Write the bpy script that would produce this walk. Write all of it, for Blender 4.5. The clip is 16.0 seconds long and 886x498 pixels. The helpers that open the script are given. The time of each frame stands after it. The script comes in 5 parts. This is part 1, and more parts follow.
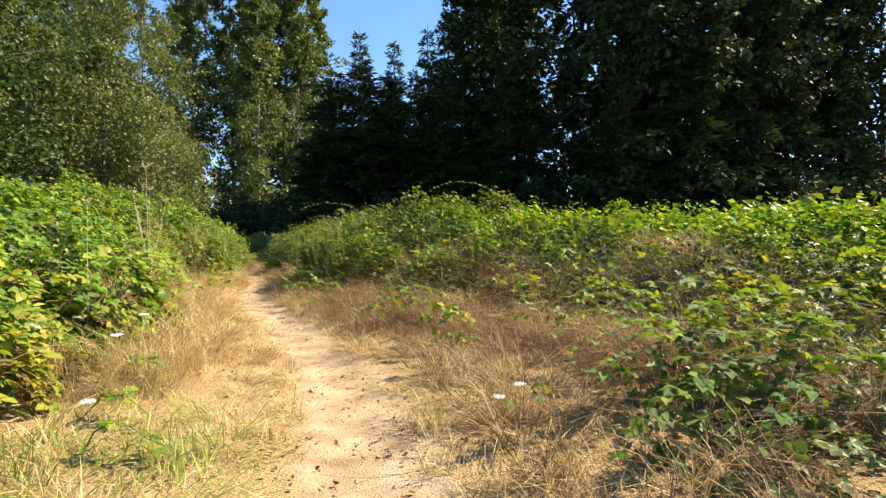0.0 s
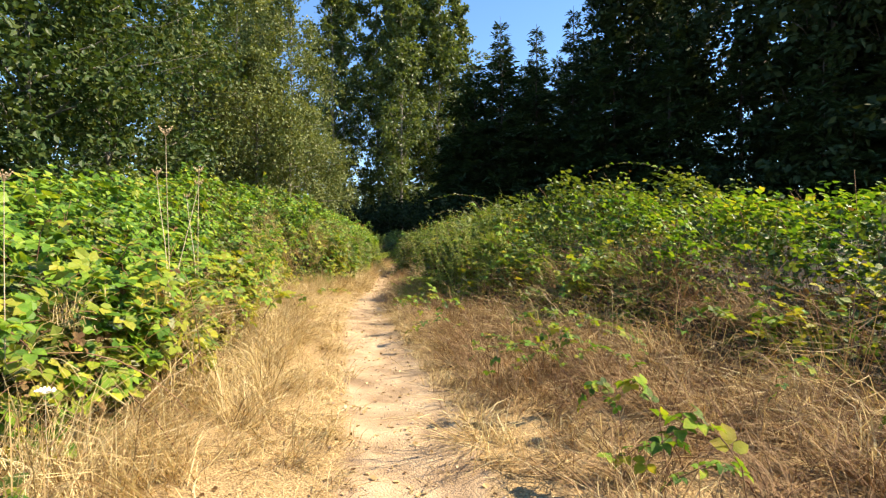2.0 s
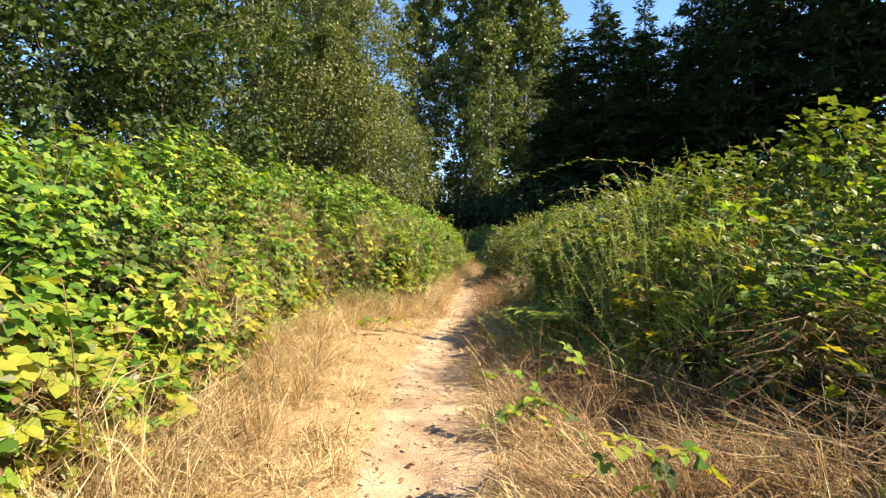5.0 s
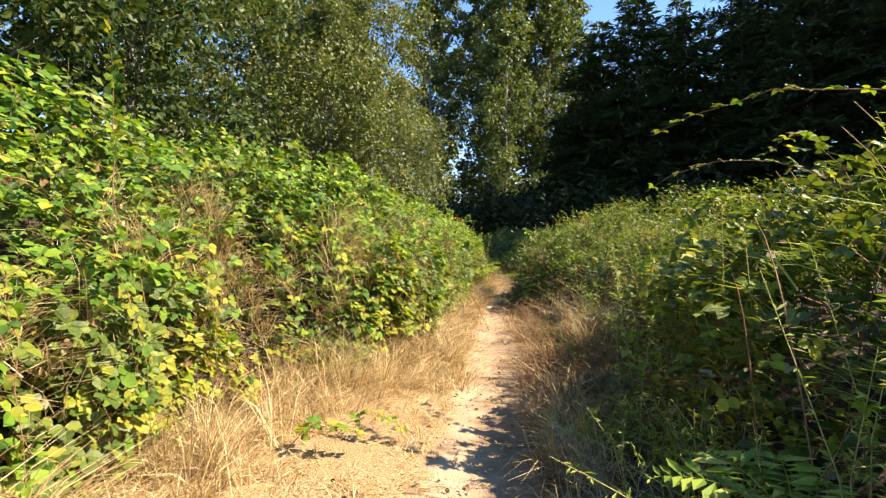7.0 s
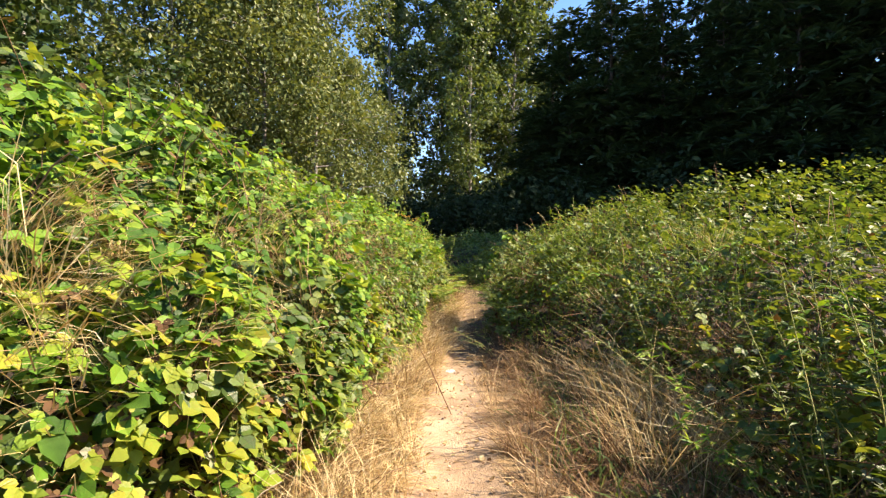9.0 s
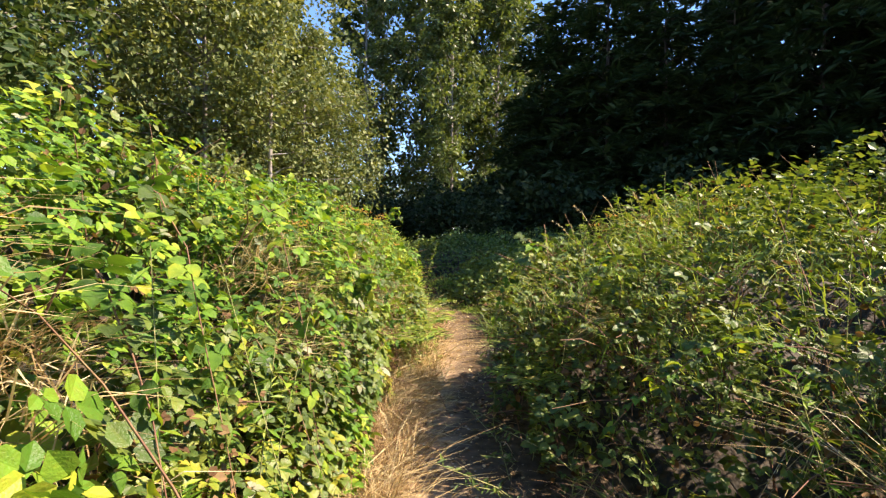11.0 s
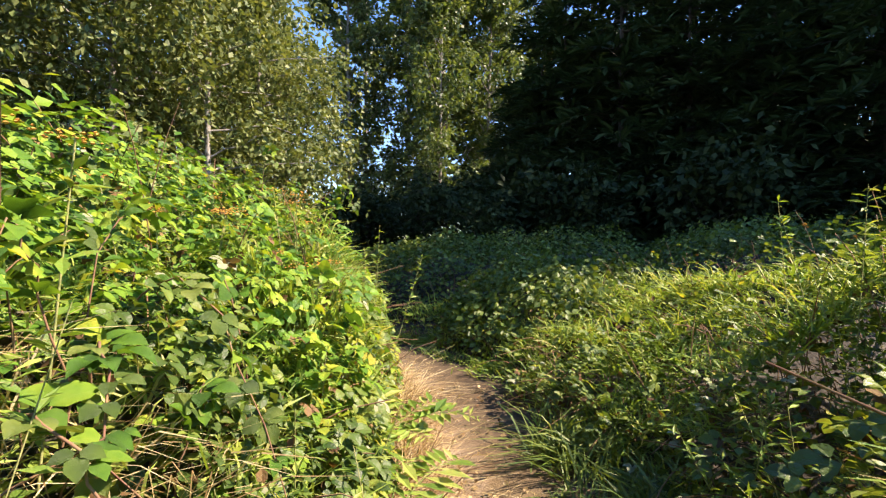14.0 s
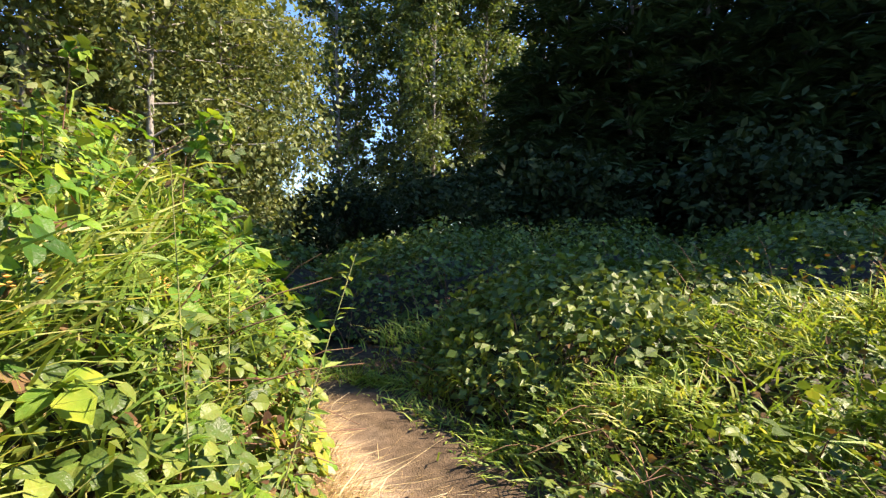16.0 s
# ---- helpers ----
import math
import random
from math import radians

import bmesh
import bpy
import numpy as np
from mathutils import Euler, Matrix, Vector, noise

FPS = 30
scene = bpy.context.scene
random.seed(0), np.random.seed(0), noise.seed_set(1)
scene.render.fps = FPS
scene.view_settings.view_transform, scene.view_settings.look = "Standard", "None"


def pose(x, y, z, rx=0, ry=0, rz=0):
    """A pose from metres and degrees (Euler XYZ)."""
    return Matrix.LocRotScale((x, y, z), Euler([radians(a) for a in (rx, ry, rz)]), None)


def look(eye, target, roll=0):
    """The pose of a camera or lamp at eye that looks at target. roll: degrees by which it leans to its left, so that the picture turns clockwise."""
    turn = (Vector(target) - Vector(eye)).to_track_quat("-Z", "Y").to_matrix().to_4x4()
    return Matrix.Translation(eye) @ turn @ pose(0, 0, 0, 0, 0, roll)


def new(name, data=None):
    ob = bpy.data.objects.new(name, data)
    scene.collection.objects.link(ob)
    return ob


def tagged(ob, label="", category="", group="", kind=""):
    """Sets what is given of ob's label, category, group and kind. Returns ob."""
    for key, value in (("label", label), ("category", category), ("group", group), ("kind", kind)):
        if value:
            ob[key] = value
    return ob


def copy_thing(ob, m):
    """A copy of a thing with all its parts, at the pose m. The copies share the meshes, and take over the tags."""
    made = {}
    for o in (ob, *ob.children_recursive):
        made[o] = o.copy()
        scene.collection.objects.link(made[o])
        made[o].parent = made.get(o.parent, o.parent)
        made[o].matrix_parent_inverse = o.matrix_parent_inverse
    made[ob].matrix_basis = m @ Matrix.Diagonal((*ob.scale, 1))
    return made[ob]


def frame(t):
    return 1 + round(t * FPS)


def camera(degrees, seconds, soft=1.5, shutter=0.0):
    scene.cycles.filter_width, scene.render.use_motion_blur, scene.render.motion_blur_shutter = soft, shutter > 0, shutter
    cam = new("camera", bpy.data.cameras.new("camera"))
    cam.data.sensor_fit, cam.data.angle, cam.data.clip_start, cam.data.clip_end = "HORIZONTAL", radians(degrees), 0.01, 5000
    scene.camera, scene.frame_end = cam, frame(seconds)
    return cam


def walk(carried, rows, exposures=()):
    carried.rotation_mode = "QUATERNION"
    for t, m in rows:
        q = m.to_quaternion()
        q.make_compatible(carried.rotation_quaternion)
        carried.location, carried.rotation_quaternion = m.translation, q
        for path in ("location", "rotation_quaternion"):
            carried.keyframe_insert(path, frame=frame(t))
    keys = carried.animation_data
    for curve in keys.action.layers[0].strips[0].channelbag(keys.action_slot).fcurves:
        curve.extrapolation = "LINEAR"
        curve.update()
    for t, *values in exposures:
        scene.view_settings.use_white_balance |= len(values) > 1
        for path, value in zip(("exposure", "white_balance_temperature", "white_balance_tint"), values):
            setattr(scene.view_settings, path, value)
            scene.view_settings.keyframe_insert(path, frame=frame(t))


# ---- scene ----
cam = camera(81.4, 16.0, soft=1.3)
PATH = [
    (0, (0.153, -0.517, 1.368), (0.126, 1.483, 1.361), -0.6),
    (0.5, (0.154, 0.169, 1.409), (-0.063, 2.157, 1.396), -0.6),
    (1, (0.131, 0.891, 1.456), (-0.272, 2.85, 1.444), -0.6),
    (1.5, (-0.024, 1.675, 1.456), (-0.509, 3.615, 1.44), -0.3),
    (2, (-0.209, 2.451, 1.449), (-0.77, 4.371, 1.438), -0.2),
    (2.5, (-0.435, 3.194, 1.461), (-1.057, 5.094, 1.444), -0.1),
    (3, (-0.703, 3.97, 1.484), (-1.384, 5.851, 1.47), -0.0),
    (3.5, (-0.988, 4.769, 1.48), (-1.765, 6.612, 1.465), -0.1),
    (4, (-1.339, 5.627, 1.477), (-2.165, 7.448, 1.459), -0.3),
    (4.2, (-1.464, 5.928, 1.477), (-2.303, 7.744, 1.447), -0.4),
    (6.3, (-3.298, 9.392, 1.693), (-4.216, 11.168, 1.678), -0.1),
    (6.5, (-3.464, 9.746, 1.668), (-4.386, 11.521, 1.649), -0.1),
    (7, (-3.897, 10.602, 1.696), (-4.816, 12.378, 1.679), 0.0),
    (7.5, (-4.33, 11.487, 1.739), (-5.203, 13.286, 1.722), -0.1),
    (8, (-4.695, 12.397, 1.791), (-5.518, 14.22, 1.777), -0.0),
    (8.5, (-5.058, 13.325, 1.807), (-5.857, 15.158, 1.793), 0.0),
    (9, (-5.357, 14.245, 1.841), (-6.15, 16.081, 1.827), -0.2),
    (9.2, (-5.476, 14.592, 1.851), (-6.265, 16.429, 1.839), -0.1),
    (11.3, (-7.047, 18.283, 2.008), (-7.761, 20.151, 1.993), 0.1),
    (11.5, (-7.175, 18.567, 2.01), (-7.889, 20.435, 2.002), 0.3),
    (12, (-7.546, 19.302, 2.052), (-8.252, 21.173, 2.039), 0.1),
    (12.5, (-7.814, 20.091, 2.085), (-8.518, 21.963, 2.073), -0.1),
    (13, (-8.114, 20.849, 2.093), (-8.809, 22.724, 2.077), 0.1),
    (13.5, (-8.372, 21.606, 2.111), (-9.051, 23.487, 2.093), 0.1),
    (14, (-8.611, 22.286, 2.126), (-9.286, 24.169, 2.108), 0.1),
    (14.5, (-8.844, 22.941, 2.135), (-9.511, 24.827, 2.12), 0.0),
    (15, (-9.056, 23.595, 2.14), (-9.72, 25.482, 2.124), -0.1),
    (15.5, (-9.29, 24.222, 2.089), (-9.945, 26.112, 2.068), 0.2),
    (16, (-9.44, 24.899, 2.079), (-10.094, 26.789, 2.055), 0.2),
]
walk(cam, [(t, look(eye, target, roll)) for t, eye, target, roll in PATH],
     exposures=[(0, 1.45, 6750, 12), (7, 1.7, 6700, 20), (12, 1.78, 6550, 23), (16, 1.84, 6450, 22)])

# ---- world, sun, exposure ----
SUN_AZ, SUN_EL = 72.0, 45.0      # degrees clockwise from +y, degrees up
world = bpy.data.worlds.new("sky")
scene.world = world
world.use_nodes = True
wn = world.node_tree.nodes
sky = wn.new("ShaderNodeTexSky")
sky.sky_type = "NISHITA"
sky.sun_disc = False
sky.sun_elevation, sky.sun_rotation = radians(SUN_EL), radians(SUN_AZ)
sky.air_density, sky.dust_density, sky.ozone_density = 1.0, 0.0, 3.0
deep = wn.new("ShaderNodeHueSaturation")
deep.inputs["Saturation"].default_value = 1.15
world.node_tree.links.new(sky.outputs[0], deep.inputs["Color"])
world.node_tree.links.new(deep.outputs[0], wn["Background"].inputs[0])
wn["Background"].inputs[1].default_value = 0.105
sun = new("sun", bpy.data.lights.new("sun", "SUN"))
sun.data.energy, sun.data.angle, sun.data.color = 5.0, radians(0.55), (1.0, 0.86, 0.65)
sa, se = radians(SUN_AZ), radians(SUN_EL)
TO_SUN = Vector((math.sin(sa) * math.cos(se), math.cos(sa) * math.cos(se), math.sin(se)))
sun.matrix_world = look(TO_SUN * 60, (0, 0, 0))


# ---- materials ----
def nodes_of(name):
    mat = bpy.data.materials.new(name)
    mat.use_nodes = True
    nt = mat.node_tree
    nt.nodes.clear()
    out = nt.nodes.new("ShaderNodeOutputMaterial")
    return mat, nt, out


def ramp(nt, stops, source):
    r = nt.nodes.new("ShaderNodeValToRGB")
    while len(r.color_ramp.elements) > 1:
        r.color_ramp.elements.remove(r.color_ramp.elements[0])
    first = True
    for at, col in stops:
        e = r.color_ramp.elements[0] if first else r.color_ramp.elements.new(at)
        first = False
        e.position, e.color = at, (*col, 1)
    nt.links.new(source, r.inputs[0])
    return r


def leaf_material(name, stops, glow=0.36, rough=0.42, patch=1.2, glow_tint=(1.3, 1.2, 0.45), spec=0.22):
    """Leaves: colour from leaf to leaf, patches over the plant, light that shines through."""
    mat, nt, out = nodes_of(name)
    geo = nt.nodes.new("ShaderNodeNewGeometry")
    tc = nt.nodes.new("ShaderNodeTexCoord")
    no = nt.nodes.new("ShaderNodeTexNoise")
    no.inputs["Scale"].default_value = patch
    no.inputs["Detail"].default_value = 3
    nt.links.new(tc.outputs["Object"], no.inputs["Vector"])
    mixv = nt.nodes.new("ShaderNodeMath")
    mixv.operation = "MULTIPLY_ADD"
    nt.links.new(no.outputs["Fac"], mixv.inputs[0])
    mixv.inputs[1].default_value = 0.9
    rnd = nt.nodes.new("ShaderNodeMath")
    rnd.operation = "MULTIPLY_ADD"
    info = nt.nodes.new("ShaderNodeObjectInfo")
    both = nt.nodes.new("ShaderNodeMath")
    nt.links.new(geo.outputs["Random Per Island"], both.inputs[0])
    nt.links.new(info.outputs["Random"], both.inputs[1])
    frac = nt.nodes.new("ShaderNodeMath")
    frac.operation = "FRACT"
    nt.links.new(both.outputs[0], frac.inputs[0])
    nt.links.new(frac.outputs[0], rnd.inputs[0])
    rnd.inputs[1].default_value, rnd.inputs[2].default_value = 0.75, -0.33
    nt.links.new(rnd.outputs[0], mixv.inputs[2])
    r = ramp(nt, stops, mixv.outputs[0])
    fine = nt.nodes.new("ShaderNodeTexNoise")
    fine.inputs["Scale"].default_value = 60
    nt.links.new(tc.outputs["Object"], fine.inputs["Vector"])
    var = nt.nodes.new("ShaderNodeMix")
    var.data_type, var.blend_type = "RGBA", "MULTIPLY"
    var.inputs[0].default_value = 0.35
    nt.links.new(r.outputs[0], var.inputs[6])
    nt.links.new(fine.outputs["Color"], var.inputs[7])
    bsdf = nt.nodes.new("ShaderNodeBsdfPrincipled")
    bsdf.inputs["Roughness"].default_value = rough
    bsdf.inputs["Specular IOR Level"].default_value = spec
    nt.links.new(var.outputs[2], bsdf.inputs["Base Color"])
    crease = nt.nodes.new("ShaderNodeTexNoise")
    crease.inputs["Scale"].default_value = 130
    nt.links.new(tc.outputs["Object"], crease.inputs["Vector"])
    relief = nt.nodes.new("ShaderNodeBump")
    relief.inputs["Strength"].default_value, relief.inputs["Distance"].default_value = 0.5, 0.006
    nt.links.new(crease.outputs["Fac"], relief.inputs["Height"])
    nt.links.new(relief.outputs[0], bsdf.inputs["Normal"])
    tr = nt.nodes.new("ShaderNodeBsdfTranslucent")
    tint = nt.nodes.new("ShaderNodeMix")
    tint.data_type, tint.blend_type = "RGBA", "MULTIPLY"
    tint.inputs[0].default_value = 1
    tint.inputs[7].default_value = (*glow_tint, 1)
    nt.links.new(var.outputs[2], tint.inputs[6])
    nt.links.new(tint.outputs[2], tr.inputs["Color"])
    mix = nt.nodes.new("ShaderNodeMixShader")
    mix.inputs[0].default_value = glow
    nt.links.new(bsdf.outputs[0], mix.inputs[1])
    nt.links.new(tr.outputs[0], mix.inputs[2])
    nt.links.new(mix.outputs[0], out.inputs[0])
    return mat


def plain_material(name, stops, scale=6.0, rough=0.85, bump=0.4, stretch=(1, 1, 1)):
    """Bark, wood, seed heads: two scales of noise and a relief."""
    mat, nt, out = nodes_of(name)
    tc = nt.nodes.new("ShaderNodeTexCoord")
    mp = nt.nodes.new("ShaderNodeMapping")
    mp.inputs["Scale"].default_value = stretch
    nt.links.new(tc.outputs["Object"], mp.inputs[0])
    no = nt.nodes.new("ShaderNodeTexNoise")
    no.inputs["Scale"].default_value, no.inputs["Detail"].default_value = scale, 6
    nt.links.new(mp.outputs[0], no.inputs["Vector"])
    r = ramp(nt, stops, no.outputs["Fac"])
    bsdf = nt.nodes.new("ShaderNodeBsdfPrincipled")
    bsdf.inputs["Roughness"].default_value = rough
    nt.links.new(r.outputs[0], bsdf.inputs["Base Color"])
    bp = nt.nodes.new("ShaderNodeBump")
    bp.inputs["Strength"].default_value, bp.inputs["Distance"].default_value = bump, 0.02
    nt.links.new(no.outputs["Fac"], bp.inputs["Height"])
    nt.links.new(bp.outputs[0], bsdf.inputs["Normal"])
    nt.links.new(bsdf.outputs[0], out.inputs[0])
    return mat


def ground_material():
    """Bare trodden earth along the path, straw litter beside it, dark rotted leaves and painted shade at the thickets.
    """
    mat, nt, out = nodes_of("trail_ground")
    tc = nt.nodes.new("ShaderNodeTexCoord")
    at = nt.nodes.new("ShaderNodeAttribute")
    at.attribute_name = "bare"
    dark_mask = nt.nodes.new("ShaderNodeAttribute")
    dark_mask.attribute_name = "mould_shade"

    def noise_tex(scale, detail=5, stretch=None):
        n = nt.nodes.new("ShaderNodeTexNoise")
        n.inputs["Scale"].default_value, n.inputs["Detail"].default_value = scale, detail
        nt.links.new(tc.outputs["Object"], n.inputs["Vector"])
        return n

    soft, mid, fine = noise_tex(2.6, 8), noise_tex(9), noise_tex(70, 6)
    earth = ramp(nt, [(0.3, (0.22, 0.15, 0.088)), (0.48, (0.36, 0.262, 0.158)), (0.7, (0.47, 0.36, 0.228))], soft.outputs["Fac"])
    straw = ramp(nt, [(0.3, (0.15, 0.10, 0.045)), (0.5, (0.31, 0.215, 0.10)), (0.7, (0.50, 0.37, 0.19))], fine.outputs["Fac"])
    # rotted leaves under the thickets, also used to paint shade beside them
    mould_shade = ramp(nt, [(0.3, (0.035, 0.025, 0.016)), (0.7, (0.12, 0.085, 0.05))], mid.outputs["Fac"])
    # ragged edge of the bare earth
    edge = nt.nodes.new("ShaderNodeMath")
    edge.operation = "MULTIPLY_ADD"
    nt.links.new(mid.outputs["Fac"], edge.inputs[0])
    edge.inputs[1].default_value = 0.9
    nt.links.new(at.outputs["Fac"], edge.inputs[2])
    er = ramp(nt, [(0.75, (0, 0, 0)), (1.05, (1, 1, 1))], edge.outputs[0])
    m1 = nt.nodes.new("ShaderNodeMix")
    m1.data_type = "RGBA"
    nt.links.new(er.outputs[0], m1.inputs[0])
    nt.links.new(straw.outputs[0], m1.inputs[6])
    nt.links.new(earth.outputs[0], m1.inputs[7])
    m2 = nt.nodes.new("ShaderNodeMix")
    m2.data_type = "RGBA"
    nt.links.new(dark_mask.outputs["Fac"], m2.inputs[0])
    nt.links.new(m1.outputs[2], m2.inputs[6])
    nt.links.new(mould_shade.outputs[0], m2.inputs[7])
    bsdf = nt.nodes.new("ShaderNodeBsdfPrincipled")
    bsdf.inputs["Roughness"].default_value = 0.95
    bsdf.inputs["Specular IOR Level"].default_value = 0.15
    nt.links.new(m2.outputs[2], bsdf.inputs["Base Color"])
    hs = nt.nodes.new("ShaderNodeMath")
    hs.operation = "MULTIPLY_ADD"
    nt.links.new(fine.outputs["Fac"], hs.inputs[0])
    hs.inputs[1].default_value = 0.3
    nt.links.new(soft.outputs["Fac"], hs.inputs[2])
    bp = nt.nodes.new("ShaderNodeBump")
    bp.inputs["Strength"].default_value, bp.inputs["Distance"].default_value = 1.0, 0.05
    nt.links.new(hs.outputs[0], bp.inputs["Height"])
    nt.links.new(bp.outputs[0], bsdf.inputs["Normal"])
    nt.links.new(bsdf.outputs[0], out.inputs[0])
    return mat


GREEN = [(0.0, (0.036, 0.09, 0.015)), (0.3, (0.085, 0.195, 0.022)), (0.55, (0.155, 0.30, 0.028)), (0.8, (0.28, 0.41, 0.036)), (1.0, (0.48, 0.50, 0.05))]
M_BRAMBLE = leaf_material("bramble_leaf", GREEN)
# darker bramble leaf: deep green patches, and painted shade of right bank and interiors
M_BRAMBLE_DARK = leaf_material("bramble_leaf_deep_shaded", [(0.0, (0.045, 0.085, 0.018)), (0.5, (0.11, 0.175, 0.03)), (1.0, (0.27, 0.32, 0.055))], glow=0.32, rough=0.42, spec=0.34)
M_YELLOW = leaf_material("yellowing_leaf", [(0.0, (0.19, 0.28, 0.035)), (0.45, (0.31, 0.37, 0.04)), (0.85, (0.46, 0.43, 0.055)), (1.0, (0.55, 0.42, 0.07))], glow=0.4)
M_DEAD = leaf_material("dead_leaf", [(0.0, (0.06, 0.032, 0.014)), (0.5, (0.15, 0.085, 0.035)), (1.0, (0.30, 0.20, 0.09))], glow=0.25, rough=0.8)
M_PALE = leaf_material("pale_leaf_back", [(0.0, (0.20, 0.23, 0.12)), (1.0, (0.38, 0.38, 0.24))], glow=0.2, rough=0.8)
M_STRAW = leaf_material("dry_grass_blade", [(0.0, (0.20, 0.12, 0.05)), (0.35, (0.46, 0.335, 0.145)), (0.6, (0.70, 0.55, 0.265)), (1.0, (0.84, 0.74, 0.44))], glow=0.3, rough=0.6, patch=3.5, glow_tint=(1.1, 1, 0.75))
M_RUSSET = leaf_material("russet_grass_blade", [(0.0, (0.10, 0.05, 0.026)), (0.45, (0.25, 0.15, 0.07)), (0.8, (0.42, 0.29, 0.14)), (1.0, (0.58, 0.44, 0.24))], glow=0.25, rough=0.65, glow_tint=(1.1, 1, 0.8))
M_GRASS = leaf_material("green_grass_blade", [(0.0, (0.10, 0.19, 0.03)), (0.45, (0.25, 0.37, 0.055)), (0.8, (0.42, 0.48, 0.11)), (1.0, (0.60, 0.55, 0.22))], glow=0.38)
M_CANE = plain_material("bramble_cane", [(0.3, (0.13, 0.05, 0.035)), (0.6, (0.22, 0.13, 0.06)), (0.8, (0.20, 0.22, 0.08))], 12)
M_BARK = plain_material("grey_bark", [(0.3, (0.08, 0.07, 0.055)), (0.55, (0.20, 0.18, 0.15)), (0.75, (0.36, 0.34, 0.30))], 5, stretch=(3, 3, 0.7))
M_BARK_PALE = plain_material("pale_bark", [(0.3, (0.10, 0.09, 0.075)), (0.5, (0.24, 0.22, 0.19)), (0.75, (0.40, 0.38, 0.34))], 5, stretch=(3, 3, 2))
M_BARK_DARK = plain_material("dark_bark", [(0.3, (0.03, 0.023, 0.018)), (0.7, (0.11, 0.085, 0.065))], 6, stretch=(3, 3, 0.5))
M_LEAF_POPLAR = leaf_material("poplar_leaf", [(0.0, (0.045, 0.08, 0.025)), (0.5, (0.10, 0.15, 0.042)), (1.0, (0.22, 0.27, 0.085))], patch=0.35, glow=0.4, rough=0.42, spec=0.4)
# poplar and hazel leaves with the grove's backlit shade put into the colour
M_LEAF_SHADED = leaf_material("painted_shade_leaf", [(0.0, (0.016, 0.03, 0.013)), (0.5, (0.036, 0.058, 0.021)), (1.0, (0.085, 0.11, 0.042))], patch=0.35, glow=0.12, rough=0.6, spec=0.1)
M_LEAF_LOCUST = leaf_material("locust_leaf", [(0.0, (0.03, 0.06, 0.02)), (0.55, (0.06, 0.108, 0.03)), (1.0, (0.15, 0.185, 0.05))], patch=0.4, glow=0.3, spec=0.2)
M_LEAF_WILLOW = leaf_material("willow_leaf", [(0.0, (0.075, 0.11, 0.038)), (0.5, (0.165, 0.21, 0.068)), (1.0, (0.31, 0.34, 0.135))], patch=0.5, glow=0.3)
M_NEEDLE = leaf_material("fir_needles", [(0.0, (0.022, 0.045, 0.02)), (0.5, (0.042, 0.078, 0.03)), (1.0, (0.085, 0.125, 0.048))], patch=0.5, glow=0.14, rough=0.6, spec=0.15)
M_GROUND = ground_material()
M_CLOD = plain_material("earth_clod", [(0.3, (0.16, 0.11, 0.075)), (0.7, (0.42, 0.33, 0.24))], 9)
M_UMBEL = plain_material("dried_umbel", [(0.3, (0.30, 0.20, 0.10)), (0.7, (0.55, 0.42, 0.26))], 40)
M_TANSY = plain_material("rusty_flower_head", [(0.3, (0.42, 0.17, 0.03)), (0.7, (0.70, 0.38, 0.05))], 60)
# thicket core: dead-cane browns taken near black for shade between the leaves
M_UNDER = plain_material("thicket_core_shade", [(0.3, (0.012, 0.011, 0.006)), (0.55, (0.032, 0.024, 0.012)), (0.75, (0.085, 0.055, 0.028))], 26, bump=1.0)
M_STALK = plain_material("dry_stalk", [(0.3, (0.34, 0.25, 0.15)), (0.7, (0.62, 0.52, 0.36))], 30)
M_STALK_GREEN = plain_material("green_stalk", [(0.3, (0.16, 0.19, 0.05)), (0.7, (0.34, 0.32, 0.12))], 30)
M_WHITE = plain_material("white_petal", [(0.3, (0.62, 0.62, 0.55)), (0.7, (0.82, 0.82, 0.76))], 50)

# ---- plan: centre line of the trail and the banks along it, by y ----
CL_Y = np.array([-8.0, -2, 0, 1.7, 3.2, 4.8, 5.9, 9.4, 11.5, 13.3, 14.6, 18.3, 20.1, 22.3, 24.9, 26.5, 27.7, 28.8, 29.8, 31, 33])
CL_X = np.array([0.6, 0.2, 0.0, -0.15, -0.48, -1.0, -1.46, -3.3, -4.33, -5.1, -5.5, -7.0, -7.75, -8.55, -9.45, -10.1, -10.75, -11.7, -13.2, -16, -22])
GZ_Y = np.array([-8.0, 0, 5, 9, 16.7, 20.6, 24, 27, 30, 45])
GZ_Z = np.array([-0.05, 0.0, 0.05, 0.12, 0.2, 0.27, 0.38, 0.5, 0.5, 0.5])


def centre(y):
    return np.interp(y, CL_Y, CL_X)


def lateral(x, y):
    """Metres to the right of the trail's centre line."""
    d = 0.4
    slope = (centre(y + d) - centre(y - d)) / (2 * d)
    return (x - centre(y)) / np.sqrt(1 + slope ** 2)


def waves(x, y, seed=0.0):
    """Smooth lumps of about a metre, -1 to 1."""
    return (np.sin(1.7 * x + 0.6 * y + seed) + np.sin(2.3 * y - 0.9 * x + 2.1 * seed + 1) + 0.7 * np.sin(3.9 * x + 3.1 * y + seed * 3)
            + 0.5 * np.sin(6.1 * y - 4.7 * x + seed)) / 3.2


def ground_z(x, y):
    u = lateral(x, y)
    base = np.interp(y, GZ_Y, GZ_Z)
    rut = -0.05 * np.exp(-(u / 0.35) ** 2)
    side = 0.10 * np.clip((np.abs(u) - 0.5) / 1.5, 0, 1)
    return base + rut + side + 0.025 * waves(x * 1.5, y * 1.5, 4.0)


